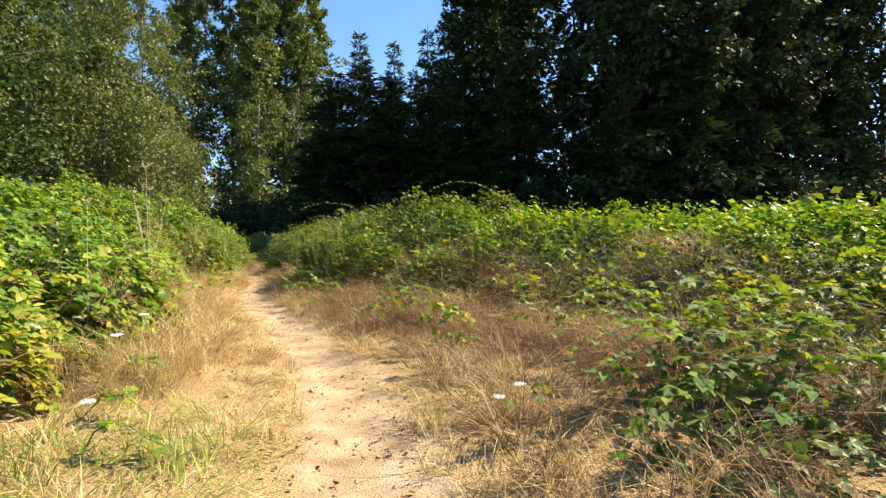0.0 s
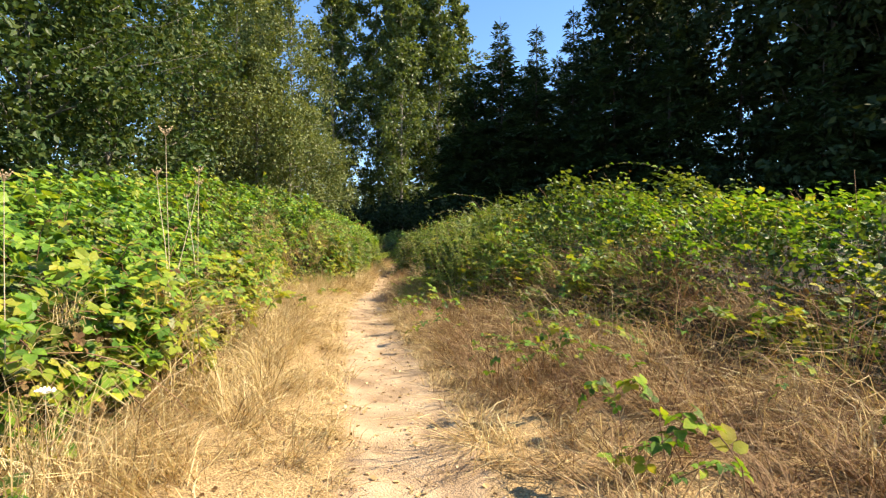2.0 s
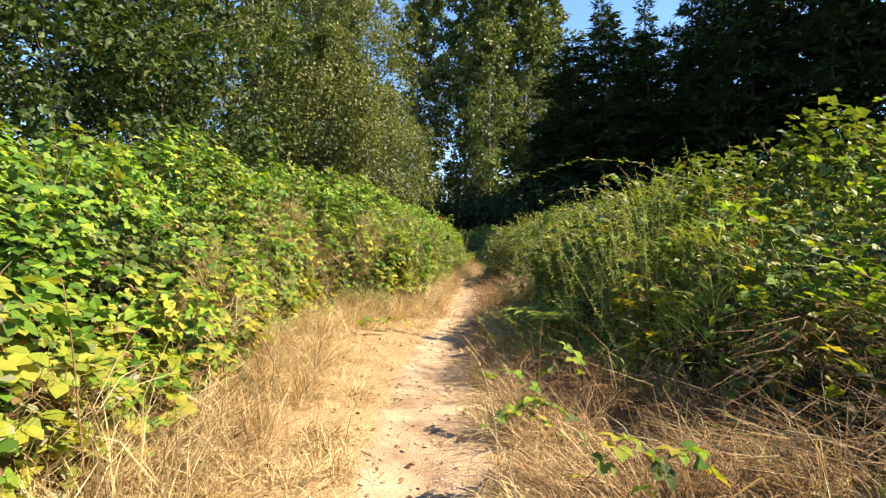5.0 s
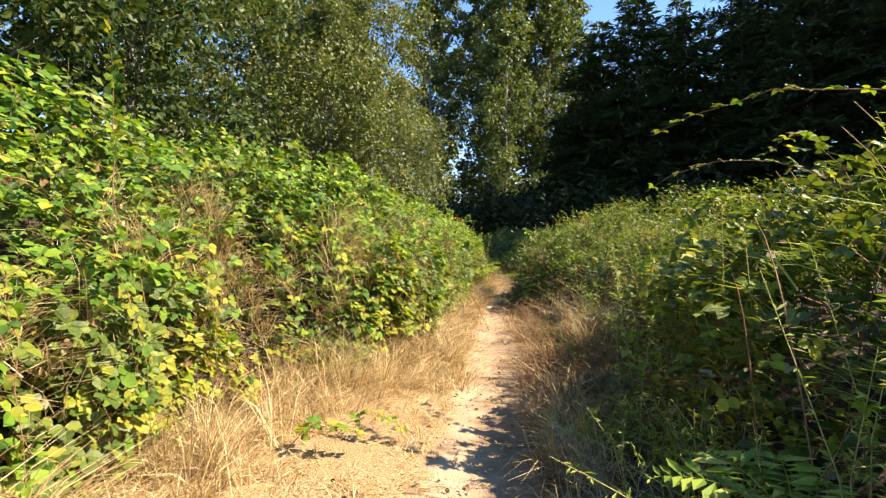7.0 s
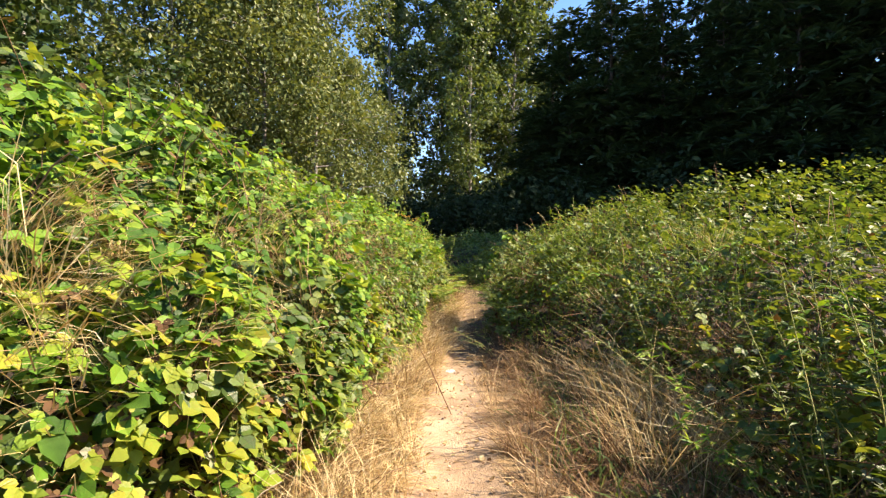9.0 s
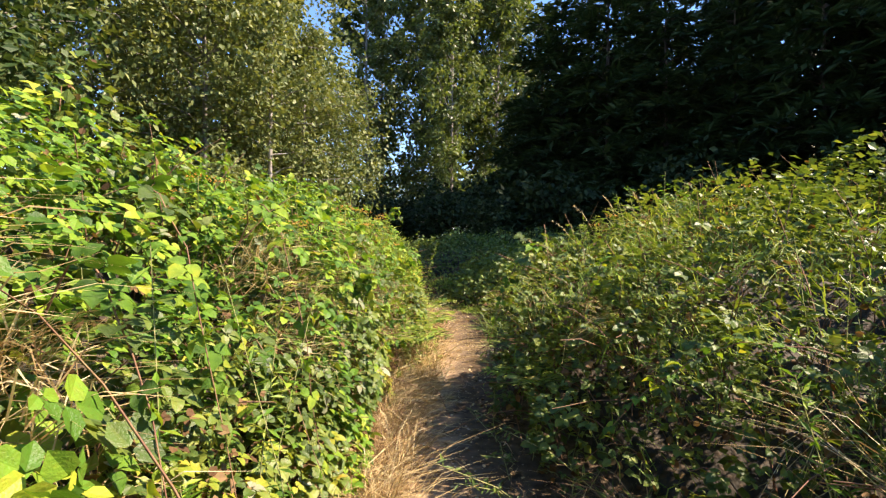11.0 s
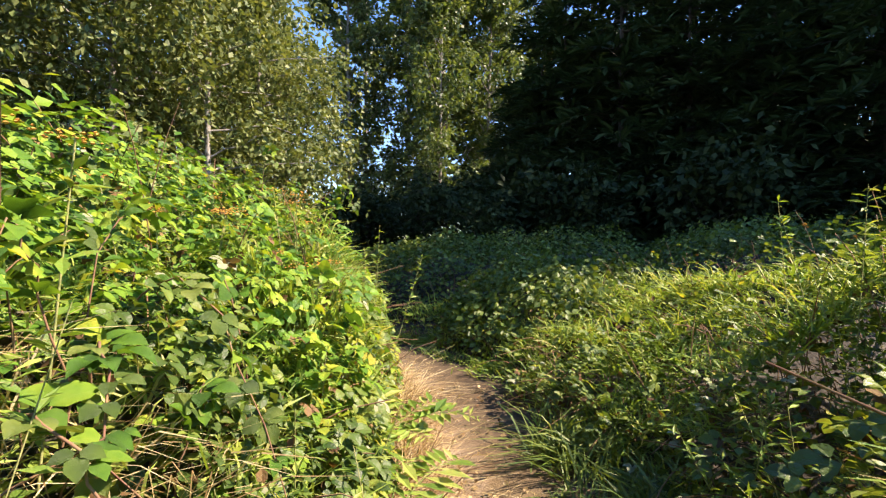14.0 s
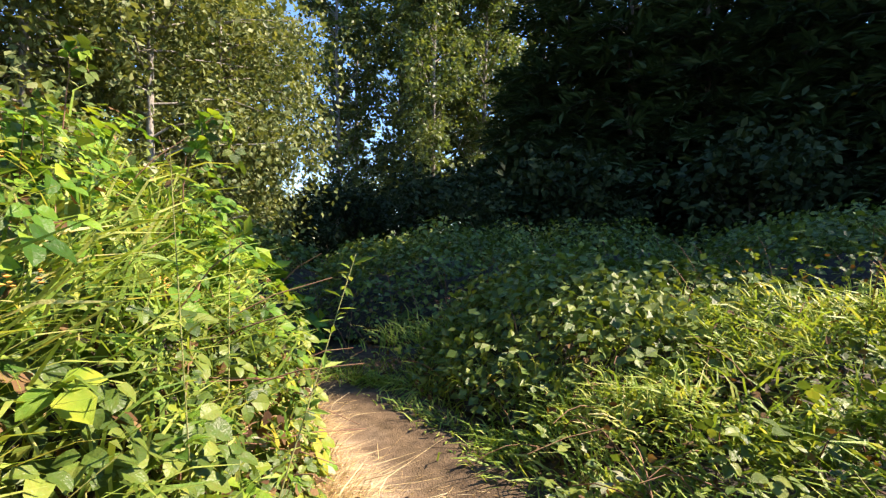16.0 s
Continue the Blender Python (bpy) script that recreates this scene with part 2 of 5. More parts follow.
# foot of the leaf bank (metres from the centre line), its height and how wide its slope is
L_Y = np.array([-6.0, 0, 3, 6, 9, 11, 13, 14.5, 16, 17.5, 21, 24, 27, 30, 34])
L_FOOT = np.array([3.0, 2.9, 2.4, 1.75, 1.65, 1.8, 2.15, 1.85, 1.1, 0.85, 0.62, 0.48, 0.45, 0.55, 0.8])
L_TOP = np.array([1.5, 1.45, 1.4, 1.55, 1.9, 2.2, 2.45, 2.55, 2.55, 2.5, 2.35, 2.0, 2.25, 1.8, 1.6])
# withered hollows in the banks: x, y, radius
HOLLOWS = [(-10.0, 22.9, 0.6), (-5.3, 18.9, 0.6), (-8.0, 14.0, 0.5), (-5.0, 9.2, 0.45), (-8.7, 18.6, 0.4), (1.2, 8.6, 0.8), (3.6, 7.4, 0.9), (-0.9, 10.6, 0.6), (-9.2, 20.6, 0.35)]
L_RUN = np.array([3.2, 3.0, 2.6, 2.4, 2.5, 2.4, 2.1, 1.9, 1.8, 1.7, 1.7, 1.7, 1.5, 1.6, 2.0])
R_Y = np.array([-6.0, 0, 4, 7, 9, 11, 12.5, 14, 15.2, 16.5, 18, 19.3, 20.5, 21.5, 22.5, 23.4, 24.0, 24.6, 25.8, 26.8, 29, 31, 34])
R_FOOT = np.array([4.8, 4.8, 4.3, 3.3, 2.8, 2.3, 1.7, 1.15, 1.15, 1.5, 1.85, 1.9, 1.5, 0.75, 0.5, 0.42, 0.6, 1.1, 1.1, 0.7, 0.8, 0.8, 0.8])
R_TOP = np.array([1.0, 1.05, 1.15, 1.45, 1.65, 1.75, 1.85, 2.3, 2.2, 1.85, 1.7, 1.65, 1.7, 1.7, 1.75, 2.0, 2.2, 2.4, 2.3, 1.6, 1.65, 1.6, 1.4])
R_RUN = np.array([3.6, 3.8, 4.2, 4.0, 3.6, 3.4, 2.9, 2.4, 2.3, 2.4, 2.2, 2.2, 2.2, 2.3, 2.4, 2.4, 2.2, 2.1, 2.3, 3.4, 3.4, 3.0, 2.4])
R_LIP = np.array([0.15, 0.15, 0.15, 0.25, 0.32, 0.32, 0.32, 0.4, 0.45, 0.5, 0.48, 0.48, 0.48, 0.5, 0.6, 0.7, 0.4, 0.2, 0.2, 0.2, 0.22, 0.25, 0.2])
R_POW = np.array([1.3, 1.3, 1.3, 1.1, 1.0, 1.0, 1.0, 0.9, 0.9, 0.9, 0.9, 0.9, 0.9, 0.9, 0.9, 0.9, 1.3, 2.2, 2.0, 1.5, 1.3, 1.0, 0.9])


def bank_z(x, y, side):
    """Height of the thicket's leaf surface over the ground; 0 outside it."""
    u = lateral(x, y) * side
    ys, foot, top, run = (L_Y, L_FOOT, L_TOP, L_RUN) if side < 0 else (R_Y, R_FOOT, R_TOP, R_RUN)
    f, h, r = np.interp(y, ys, foot), np.interp(y, ys, top), np.interp(y, ys, run)
    k = np.clip((u - f - (0.30 if side < 0 else 0.26) * f * waves(x * 0.9, y * 0.9, 7)) / r, 0, 1)
    lip = 0.30 if side < 0 else np.interp(y, R_Y, R_LIP)
    power = 0.9 if side < 0 else np.interp(y, R_Y, R_POW)
    prof = np.where(k > 0, lip + (1 - lip) * np.sin(k * math.pi / 2) ** power, 0)
    return prof * h * (1 + (0.18 if side < 0 else 0.14) * waves(x * 0.7, y * 0.7, 2) + (0.25 if side < 0 else 0.13) * waves(x * 1.9, y * 1.9, 6) + 0.08 * waves(x * 4.3, y * 4.3, 3)) * np.clip(k * 12, 0, 1)


# ---- building helpers ----
def part(name, data, material, parent=None, label=""):
    """Links a mesh (or a bmesh) as one object, under its thing."""
    if isinstance(data, bmesh.types.BMesh):
        me = bpy.data.meshes.new(name)
        data.to_mesh(me)
        data.free()
        data = me
    if material and not data.materials:
        data.materials.append(material)
    ob = new(name, data)
    if parent:
        ob.parent = parent
    if label:
        ob["label"] = label
    return ob


def quick_mesh(name, verts, faces, smooth=False):
    """A mesh from arrays: verts (n, 3) and faces (m, k), all of k corners."""
    verts, faces = np.asarray(verts, np.float32), np.asarray(faces, np.int32)
    me = bpy.data.meshes.new(name)
    m, k = faces.shape
    me.vertices.add(len(verts))
    me.vertices.foreach_set("co", verts.ravel())
    me.loops.add(m * k)
    me.loops.foreach_set("vertex_index", faces.ravel())
    me.polygons.add(m)
    me.polygons.foreach_set("loop_start", np.arange(0, m * k, k, dtype=np.int32))
    me.polygons.foreach_set("loop_total", np.full(m, k, np.int32))
    me.polygons.foreach_set("use_smooth", np.full(m, smooth))
    me.update(calc_edges=True)
    return me


def unit(v):
    return v / np.maximum(np.linalg.norm(v, axis=-1, keepdims=True), 1e-9)


def frames_from(n_dir, rng, axis=None):
    """For each normal a frame (right, along, normal), turned at random or along the given axis."""
    n_dir = unit(n_dir)
    a = rng.normal(size=n_dir.shape) if axis is None else axis
    along = unit(a - (a * n_dir).sum(1, keepdims=True) * n_dir)
    return np.stack([np.cross(along, n_dir), along, n_dir], 1)


def scatter(template, faces, pos, fr, size):
    """Copies of a small template at every place: one joined pair of vertex and face arrays."""
    n, k = len(pos), len(template)
    local = template[None] * np.asarray(size).reshape(n, 1, -1)
    verts = np.einsum("nkc,ncd->nkd", local, fr) + pos[:, None]
    f = faces[None] + (np.arange(n) * k)[:, None, None]
    return verts.reshape(-1, 3), f.reshape(-1, faces.shape[1])


# one toothed oval leaflet folded along its rib, base at the origin, tip along +y, length 1
LEAFLET = np.array([(0, 0, 0), (-0.34, 0.20, 0.07), (-0.38, 0.64, 0.08), (0, 1.0, -0.06), (0.38, 0.64, 0.08), (0.34, 0.20, 0.07)])
LEAFLET_F = np.array([(0, 3, 2, 1), (0, 5, 4, 3)])


def turned(t, degrees, shift=(0, 0, 0), scale=1.0):
    c, s = math.cos(radians(degrees)), math.sin(radians(degrees))
    return np.stack([c * t[:, 0] - s * t[:, 1], s * t[:, 0] + c * t[:, 1], t[:, 2]], 1) * scale + np.array(shift)


ROUND = np.array([(0, 0, 0), (-0.34, 0.20, 0.06), (-0.43, 0.52, 0.09), (-0.25, 0.83, 0.03), (0, 1.0, -0.07), (0.25, 0.83, 0.03), (0.43, 0.52, 0.09), (0.34, 0.20, 0.06)])
ROUND_F = np.array([(0, 4, 3, 2, 1), (0, 7, 6, 5, 4)])
ROUND_TRI = np.concatenate([turned(ROUND, 0, (0, 0.14, 0.03)), turned(ROUND, 75, (-0.03, 0.10, 0), 0.8), turned(ROUND, -78, (0.03, 0.10, 0), 0.78)])
ROUND_TRI_F = np.concatenate([ROUND_F, ROUND_F + 8, ROUND_F + 16])
# a bramble leaf: three leaflets
TRIFOLIATE = np.concatenate([turned(LEAFLET, 4, (0, 0.36, 0.03)), turned(LEAFLET, 66, (-0.05, 0.16, 0.05), 0.86), turned(LEAFLET, -72, (0.05, 0.14, -0.03), 0.82)])
TRIFOLIATE_F = np.concatenate([LEAFLET_F, LEAFLET_F + 6, LEAFLET_F + 12])
RHOMB = np.array([(0, 0, 0), (-0.33, 0.5, 0.06), (0, 1.0, 0), (0.33, 0.5, 0.06)])
RHOMB_F = np.array([(0, 3, 2, 1)])
WIDE = RHOMB * np.array([[1.3, 1, 1.5]])


def tube(points, radii, sides=6):
    """Vertices and quads of a tapered tube along points."""
    p = np.asarray(points, float)
    d = unit(np.gradient(p, axis=0))
    ref = np.where(np.abs(d[:, 2:3]) > 0.9, np.array([[1.0, 0, 0]]), np.array([[0, 0, 1.0]]))
    a = unit(np.cross(d, ref))
    b = np.cross(d, a)
    ang = np.arange(sides) * 2 * math.pi / sides
    r = np.asarray(radii, float).reshape(-1, 1, 1)
    ring = p[:, None] + r * (np.cos(ang)[None, :, None] * a[:, None] + np.sin(ang)[None, :, None] * b[:, None])
    n = len(p)
    i, j = np.meshgrid(np.arange(n - 1), np.arange(sides), indexing="ij")
    j2 = (j + 1) % sides
    f = np.stack([i * sides + j, i * sides + j2, (i + 1) * sides + j2, (i + 1) * sides + j], -1).reshape(-1, 4)
    return ring.reshape(-1, 3), f


def joined(pieces):
    vs, fs, at = [], [], 0
    for v, f in pieces:
        vs.append(v)
        fs.append(f + at)
        at += len(v)
    return np.concatenate(vs), np.concatenate(fs)


def grow_blades(pos, lean, length, width, rng, droop=0.5):
    """Grass blades that bend over towards the tip: vertices and quads."""
    n = len(pos)
    lean = unit(lean)
    side = unit(np.cross(lean, np.array([[0, 0, 1.0]])) + rng.normal(0, 0.3, (n, 3)))
    flat = unit(lean * np.array([[1, 1, 0.02]]))
    L, w = length[:, None], width[:, None] / 2
    p1 = pos + lean * L * 0.58
    p2 = p1 + unit(lean + flat * 1.6 * droop - np.array([[0, 0, 0.75 * droop]])) * L * 0.42
    verts = np.stack([pos - side * w, pos + side * w, p1 - side * w * 0.85, p1 + side * w * 0.85, p2 - side * w * 0.12, p2 + side * w * 0.12], 1)
    f = np.array([(0, 1, 3, 2), (2, 3, 5, 4)])
    return verts.reshape(-1, 3), (f[None] + (np.arange(n) * 6)[:, None, None]).reshape(-1, 4)


# ---- ground: one sheet, fine along the trail, out to the horizon ----
def ground_sheet():
    xs = np.concatenate([[-900, -300, -120, -60, -35], np.arange(-18, 8.01, 0.17), [16, 22, 30, 45, 80, 200, 900]])
    ys = np.concatenate([[-900, -200, -60, -20], np.arange(-3, 36.01, 0.18), [44, 55, 75, 120, 300, 900]])
    gx, gy = np.meshgrid(xs, ys)
    z = ground_z(gx, gy)
    u = lateral(gx, gy)
    nx, ny = len(xs), len(ys)
    i, j = np.meshgrid(np.arange(ny - 1), np.arange(nx - 1), indexing="ij")
    f = np.stack([i * nx + j, i * nx + j + 1, (i + 1) * nx + j + 1, (i + 1) * nx + j], -1).reshape(-1, 4)
    me = quick_mesh("ground", np.stack([gx, gy, z], -1).reshape(-1, 3), f, True)
    half = np.interp(gy, [0, 10, 16, 24], [0.24, 0.20, 0.12, 0.06])
    bare = np.clip(1.0 - (np.abs(u) - half) / 0.38, 0, 1) * np.where(np.abs(gy) < 60, 1, 0)
    foot = np.where(u < 0, np.interp(gy, L_Y, L_FOOT), np.interp(gy, R_Y, R_FOOT))
    # reaches further out on the right: shade under dense grass, put in the colour
    mould_shade = np.clip((np.abs(u) - foot + np.where(u > 0, 1.8, 0.15)) / 1.6, 0, 1) ** 0.8
    for key, val in (("bare", bare), ("mould_shade", mould_shade)):
        me.attributes.new(key, "FLOAT", "POINT").data.foreach_set("value", val.ravel().astype(np.float32))
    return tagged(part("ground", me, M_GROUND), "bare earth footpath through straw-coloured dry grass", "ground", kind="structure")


ground_sheet()


# ---- bramble thickets along both sides ----
def bank_points(rng, n, y0, y1, side, depth, width, bias=1.5):
    """Places in the leaf layer of a bank between y0 and y1, with the outward direction of its surface."""
    y = rng.uniform(y0, y1, n)
    f = np.interp(y, L_Y, L_FOOT) if side < 0 else np.interp(y, R_Y, R_FOOT)
    u = f + width * rng.random(n) ** bias
    d = 0.4
    slope = (centre(y + d) - centre(y - d)) / (2 * d)
    x = centre(y) + side * u * np.sqrt(1 + slope ** 2)
    h = bank_z(x, y, side)
    e = 0.15
    gxv = (bank_z(x + e, y, side) - bank_z(x - e, y, side)) / (2 * e)
    gyv = (bank_z(x, y + e, side) - bank_z(x, y - e, side)) / (2 * e)
    nrm = unit(np.stack([-gxv, -gyv, np.ones(n)], 1))
    down = np.where(u - f < 0.5, h * 0.74, depth) * rng.random(n) ** 1.2
    z = ground_z(x, y) + np.maximum(h - down + 0.06 * np.abs(rng.normal(0, 1, n)) ** 1.4, 0.04)
    keep = h > 0.1
    return np.stack([x, y, z], 1)[keep], nrm[keep], h[keep]


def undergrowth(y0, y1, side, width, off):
    """A dark sheet inside a thicket, a hand below its leaves: dead canes, leaf litter and painted gap shade."""
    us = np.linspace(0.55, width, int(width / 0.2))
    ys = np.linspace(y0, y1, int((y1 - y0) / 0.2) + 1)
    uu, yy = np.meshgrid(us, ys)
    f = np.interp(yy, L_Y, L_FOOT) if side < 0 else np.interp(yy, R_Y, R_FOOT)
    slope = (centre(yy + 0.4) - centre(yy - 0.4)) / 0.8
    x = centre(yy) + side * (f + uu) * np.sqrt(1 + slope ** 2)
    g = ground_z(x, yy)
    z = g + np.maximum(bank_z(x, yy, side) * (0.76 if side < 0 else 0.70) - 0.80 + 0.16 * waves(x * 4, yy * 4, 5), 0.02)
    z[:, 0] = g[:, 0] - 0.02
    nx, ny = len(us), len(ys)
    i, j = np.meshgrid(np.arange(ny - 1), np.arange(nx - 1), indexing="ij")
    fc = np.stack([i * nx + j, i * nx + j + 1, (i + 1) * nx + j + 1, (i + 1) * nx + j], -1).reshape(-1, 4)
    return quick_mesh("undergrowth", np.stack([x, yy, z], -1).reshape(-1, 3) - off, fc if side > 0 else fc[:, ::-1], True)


def toothed_leaflet(segments=5):
    """An oval leaflet with a toothed edge, a sunken rib and a drooping tip."""
    t = np.linspace(0, 1, segments + 1)
    rib = np.stack([0 * t, t, 0.05 * np.sin(t * math.pi) - 0.14 * t ** 2], 1)
    half = 0.37 * np.sin(math.pi * t ** 0.78) ** 0.75
    half[0] = half[-1] = 0.0
    tooth = np.where(np.arange(segments + 1) % 2, 0.03, -0.02)
    verts, faces = [rib], []
    for sg in (-1, 1):
        edge = np.stack([sg * (half + np.where(half > 0, tooth, 0)), t + 0.03, rib[:, 2] + 0.22 * half], 1)
        verts.append(edge)
    n = segments + 1
    for i in range(segments):
        faces.append((i, i + 1, n + i + 1, n + i))
        faces.append((i + 1, i, 2 * n + i, 2 * n + i + 1))
    return np.concatenate(verts), np.array(faces)


FINE, FINE_F = toothed_leaflet()
FINE_TRI = np.concatenate([turned(FINE, 4, (0, 0.36, 0.03)), turned(FINE, 66, (-0.05, 0.16, 0.05), 0.86), turned(FINE, -72, (0.05, 0.14, -0.03), 0.82)])
FINE_TRI_F = np.concatenate([FINE_F, FINE_F + len(FINE), FINE_F + 2 * len(FINE)])

SOFT, SOFT_F = toothed_leaflet(4)
SOFT_TRI = np.concatenate([turned(SOFT, 4, (0, 0.36, 0.03)), turned(SOFT, 66, (-0.05, 0.16, 0.05), 0.86), turned(SOFT, -72, (0.05, 0.14, -0.03), 0.82)])
SOFT_TRI_F = np.concatenate([SOFT_F, SOFT_F + len(SOFT), SOFT_F + 2 * len(SOFT)])


def leaf_mesh(name, mat, bend=1.0):
    me = quick_mesh(name, FINE_TRI * np.array([[1, 1, bend]]), FINE_TRI_F, True)
    me.materials.append(mat)
    return me


LEAF_MESHES = [leaf_mesh("leaf", M_BRAMBLE), leaf_mesh("leaf", M_BRAMBLE, 1.8), leaf_mesh("leaf", M_BRAMBLE_DARK), leaf_mesh("leaf", M_YELLOW), leaf_mesh("leaf", M_PALE)]


def leaf_cloud(name, pos, face, along, sz, mat, root, rng, shape=(TRIFOLIATE, TRIFOLIATE_F)):
    v, fc = scatter(*shape, pos, frames_from(face, rng, along), sz[:, None])
    return tagged(part(name, quick_mesh(name, v, fc), mat, root), kind="stuff")


def bramble_thicket(y0, y1, side, seed, label, n=5000, width=5.0, size=0.08, yellow=0.12, dead=0.03):
    rng = np.random.default_rng(seed)
    root_y = (y0 + y1) / 2
    f = np.interp(root_y, L_Y, L_FOOT) if side < 0 else np.interp(root_y, R_Y, R_FOOT)
    rx = float(centre(root_y) + side * (f + 1.2))
    root = new("bramble_thicket")
    root.location = (rx, root_y, float(ground_z(np.array(rx), np.array(root_y))))
    tagged(root, label, "bramble thicket", "brambles beside the path")
    off = np.array(root.location)
    part("undergrowth", undergrowth(y0, y1, side, width, off), M_UNDER, root, "dark core standing for dead canes and the shade between leaves")
    for far in (False, True):
        # whole three-part leaves near the path, single leaflets further in
        k = int(n * 1.3) if far else n
        pos, nrm, h = bank_points(rng, k, y0, y1, side, 0.36 if far else 0.7, width, 0.9 if far else 1.7)
        u = lateral(pos[:, 0], pos[:, 1]) * side - (np.interp(pos[:, 1], L_Y, L_FOOT) if side < 0 else np.interp(pos[:, 1], R_Y, R_FOOT))
        cut = 2.0 if side < 0 else 2.6
        lump = np.sin(5.1 * pos[:, 0] + 2.3 * pos[:, 2]) + np.sin(4.3 * pos[:, 1] - 3.7 * pos[:, 2] + 1) + np.sin(3.3 * pos[:, 2] + 2.9 * pos[:, 0] - 3.1 * pos[:, 1])
        keep = ((u > cut) if far else (u <= cut)) & (rng.random(len(pos)) < np.clip(0.80 + 0.36 * lump if side < 0 else 0.80 + 0.42 * lump, 0.14 if side < 0 else 0.2, 1))
        # the foot of the bank is thin of leaves, so that straw and bare canes show
        rise = pos[:, 2] - ground_z(pos[:, 0], pos[:, 1])
        keep &= rng.random(len(pos)) < np.clip(0.30 + 1.1 * rise / 0.65, 0, 1)
        for hx, hy, hr in HOLLOWS:
            keep &= (np.hypot(pos[:, 0] - hx, pos[:, 1] - hy) > hr * rng.uniform(0.6, 1.3, len(pos))) | (rng.random(len(pos)) < 0.2)
        pos, nrm = pos[keep] + nrm[keep] * 0.07 * np.clip(lump[keep], -1.2, 2)[:, None], nrm[keep]
        face = unit(nrm * 0.25 + np.array([[0, 0, 0.5]]) + np.array([TO_SUN]) * 0.65 + rng.normal(0, 0.42, pos.shape))
        along = rng.normal(0, 0.6, pos.shape) + nrm * np.array([[1.2, 1.2, 0]]) + np.array([[0, 0, -0.2]])
        sz = size * rng.uniform(0.55, 1.35, len(pos)) * (1.55 if far else 1.0)
        pick = rng.random(len(pos))
        low = np.clip(1.5 - (pos[:, 2] - off[2]) / 1.0, 0.10, 1.3) * (0.8 + 1.5 * np.clip(waves(pos[:, 0] * 0.9, pos[:, 1] * 0.9, 11), -0.5, 1))
        fade = dead * (1 + (4.5 if y0 < 16 else 3.0) * np.clip(low - 0.35, 0, 1.5))
        ylim = fade + yellow * np.clip(low, 0, 2) * 1.8
        pos = pos - off
        u = u[keep]
        if not far and 1.5 <= y0 < 28:
            # the leaves that hang out nearest the path are pieces of their own
            front = np.nonzero((u < 0.9) & (pick > fade))[0][:110]
            turn = frames_from(face[front], rng, along[front])
            for j, fr in zip(front, turn):
                # right bank past y 13 takes the dark copy, as its shaded foliage does
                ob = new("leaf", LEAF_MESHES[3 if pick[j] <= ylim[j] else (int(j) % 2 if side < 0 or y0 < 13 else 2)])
                ob.parent = root
                ob.matrix_basis = Matrix.Translation(Vector(pos[j])) @ Matrix(fr.tolist()).transposed().to_4x4() @ Matrix.Scale(float(sz[j]) * 1.15, 4)
            pick[front] = 2.0
            rest = np.ones(len(pos), bool)
            rest[front] = False
        else:
            rest = np.ones(len(pos), bool)
        suffix = "outer_" if far else ""
        # deeper green leaves grow in patches, more of them on the left past y 12
        deep_or_shaded = waves((pos[:, 0] + off[0]) * 1.1, (pos[:, 1] + off[1]) * 1.1, 9) + 0.5 * np.sin(2.1 * pos[:, 2]) > (0.1 if side < 0 and y0 >= 12 else 0.45)
        # right bank past y 13: shade of its face put into the leaf colour
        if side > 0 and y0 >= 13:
            deep_or_shaded = np.ones(len(pos), bool)
        for name, mat, m in (("green_foliage", M_BRAMBLE, (pick > ylim) & ~deep_or_shaded), ("deep_green_foliage", M_BRAMBLE_DARK, (pick > ylim) & deep_or_shaded), ("yellowed_foliage", M_YELLOW, (pick <= ylim) & (pick > fade)), ("pale_foliage", M_PALE, (pick <= fade) & (pick > 0.78 * fade)), ("dead_foliage", M_DEAD, pick <= 0.78 * fade)):
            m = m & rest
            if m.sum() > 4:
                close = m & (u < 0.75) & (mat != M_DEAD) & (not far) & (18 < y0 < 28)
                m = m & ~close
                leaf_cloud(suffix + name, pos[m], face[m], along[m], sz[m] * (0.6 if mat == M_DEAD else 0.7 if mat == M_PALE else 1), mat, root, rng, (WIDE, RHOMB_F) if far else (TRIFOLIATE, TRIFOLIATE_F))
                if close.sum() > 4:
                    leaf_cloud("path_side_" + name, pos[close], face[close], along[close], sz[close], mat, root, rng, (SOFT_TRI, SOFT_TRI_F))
    # leaves deep inside, their shade put into the colour by the darker leaf material
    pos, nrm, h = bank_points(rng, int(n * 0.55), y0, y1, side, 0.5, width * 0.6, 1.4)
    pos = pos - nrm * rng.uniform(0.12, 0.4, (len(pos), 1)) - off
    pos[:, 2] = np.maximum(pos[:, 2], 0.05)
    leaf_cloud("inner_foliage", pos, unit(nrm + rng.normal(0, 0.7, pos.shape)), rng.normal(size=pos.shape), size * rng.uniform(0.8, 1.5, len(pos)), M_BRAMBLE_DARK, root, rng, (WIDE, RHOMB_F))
    # brown dead leaves and twigs deep in the foot of the thicket
    pos, nrm, h = bank_points(rng, int(260 * (y1 - y0)), y0, y1, side, 0.9, 2.2, 1.4)
    m = len(pos)
    leaf_cloud("leaf_litter", pos - off - np.array([[0, 0, 0.12]]), unit(nrm + rng.normal(0, 0.8, pos.shape)), rng.normal(size=pos.shape), 0.06 * rng.uniform(0.5, 1.2, m), M_DEAD, root, rng, (LEAFLET, LEAFLET_F))
    # canes that arch out of the ground through the leaves
    pieces = []
    base, bn, bh = bank_points(rng, int(34 * (y1 - y0)), y0, y1, side, 0.0, width * 0.6, 1.7)
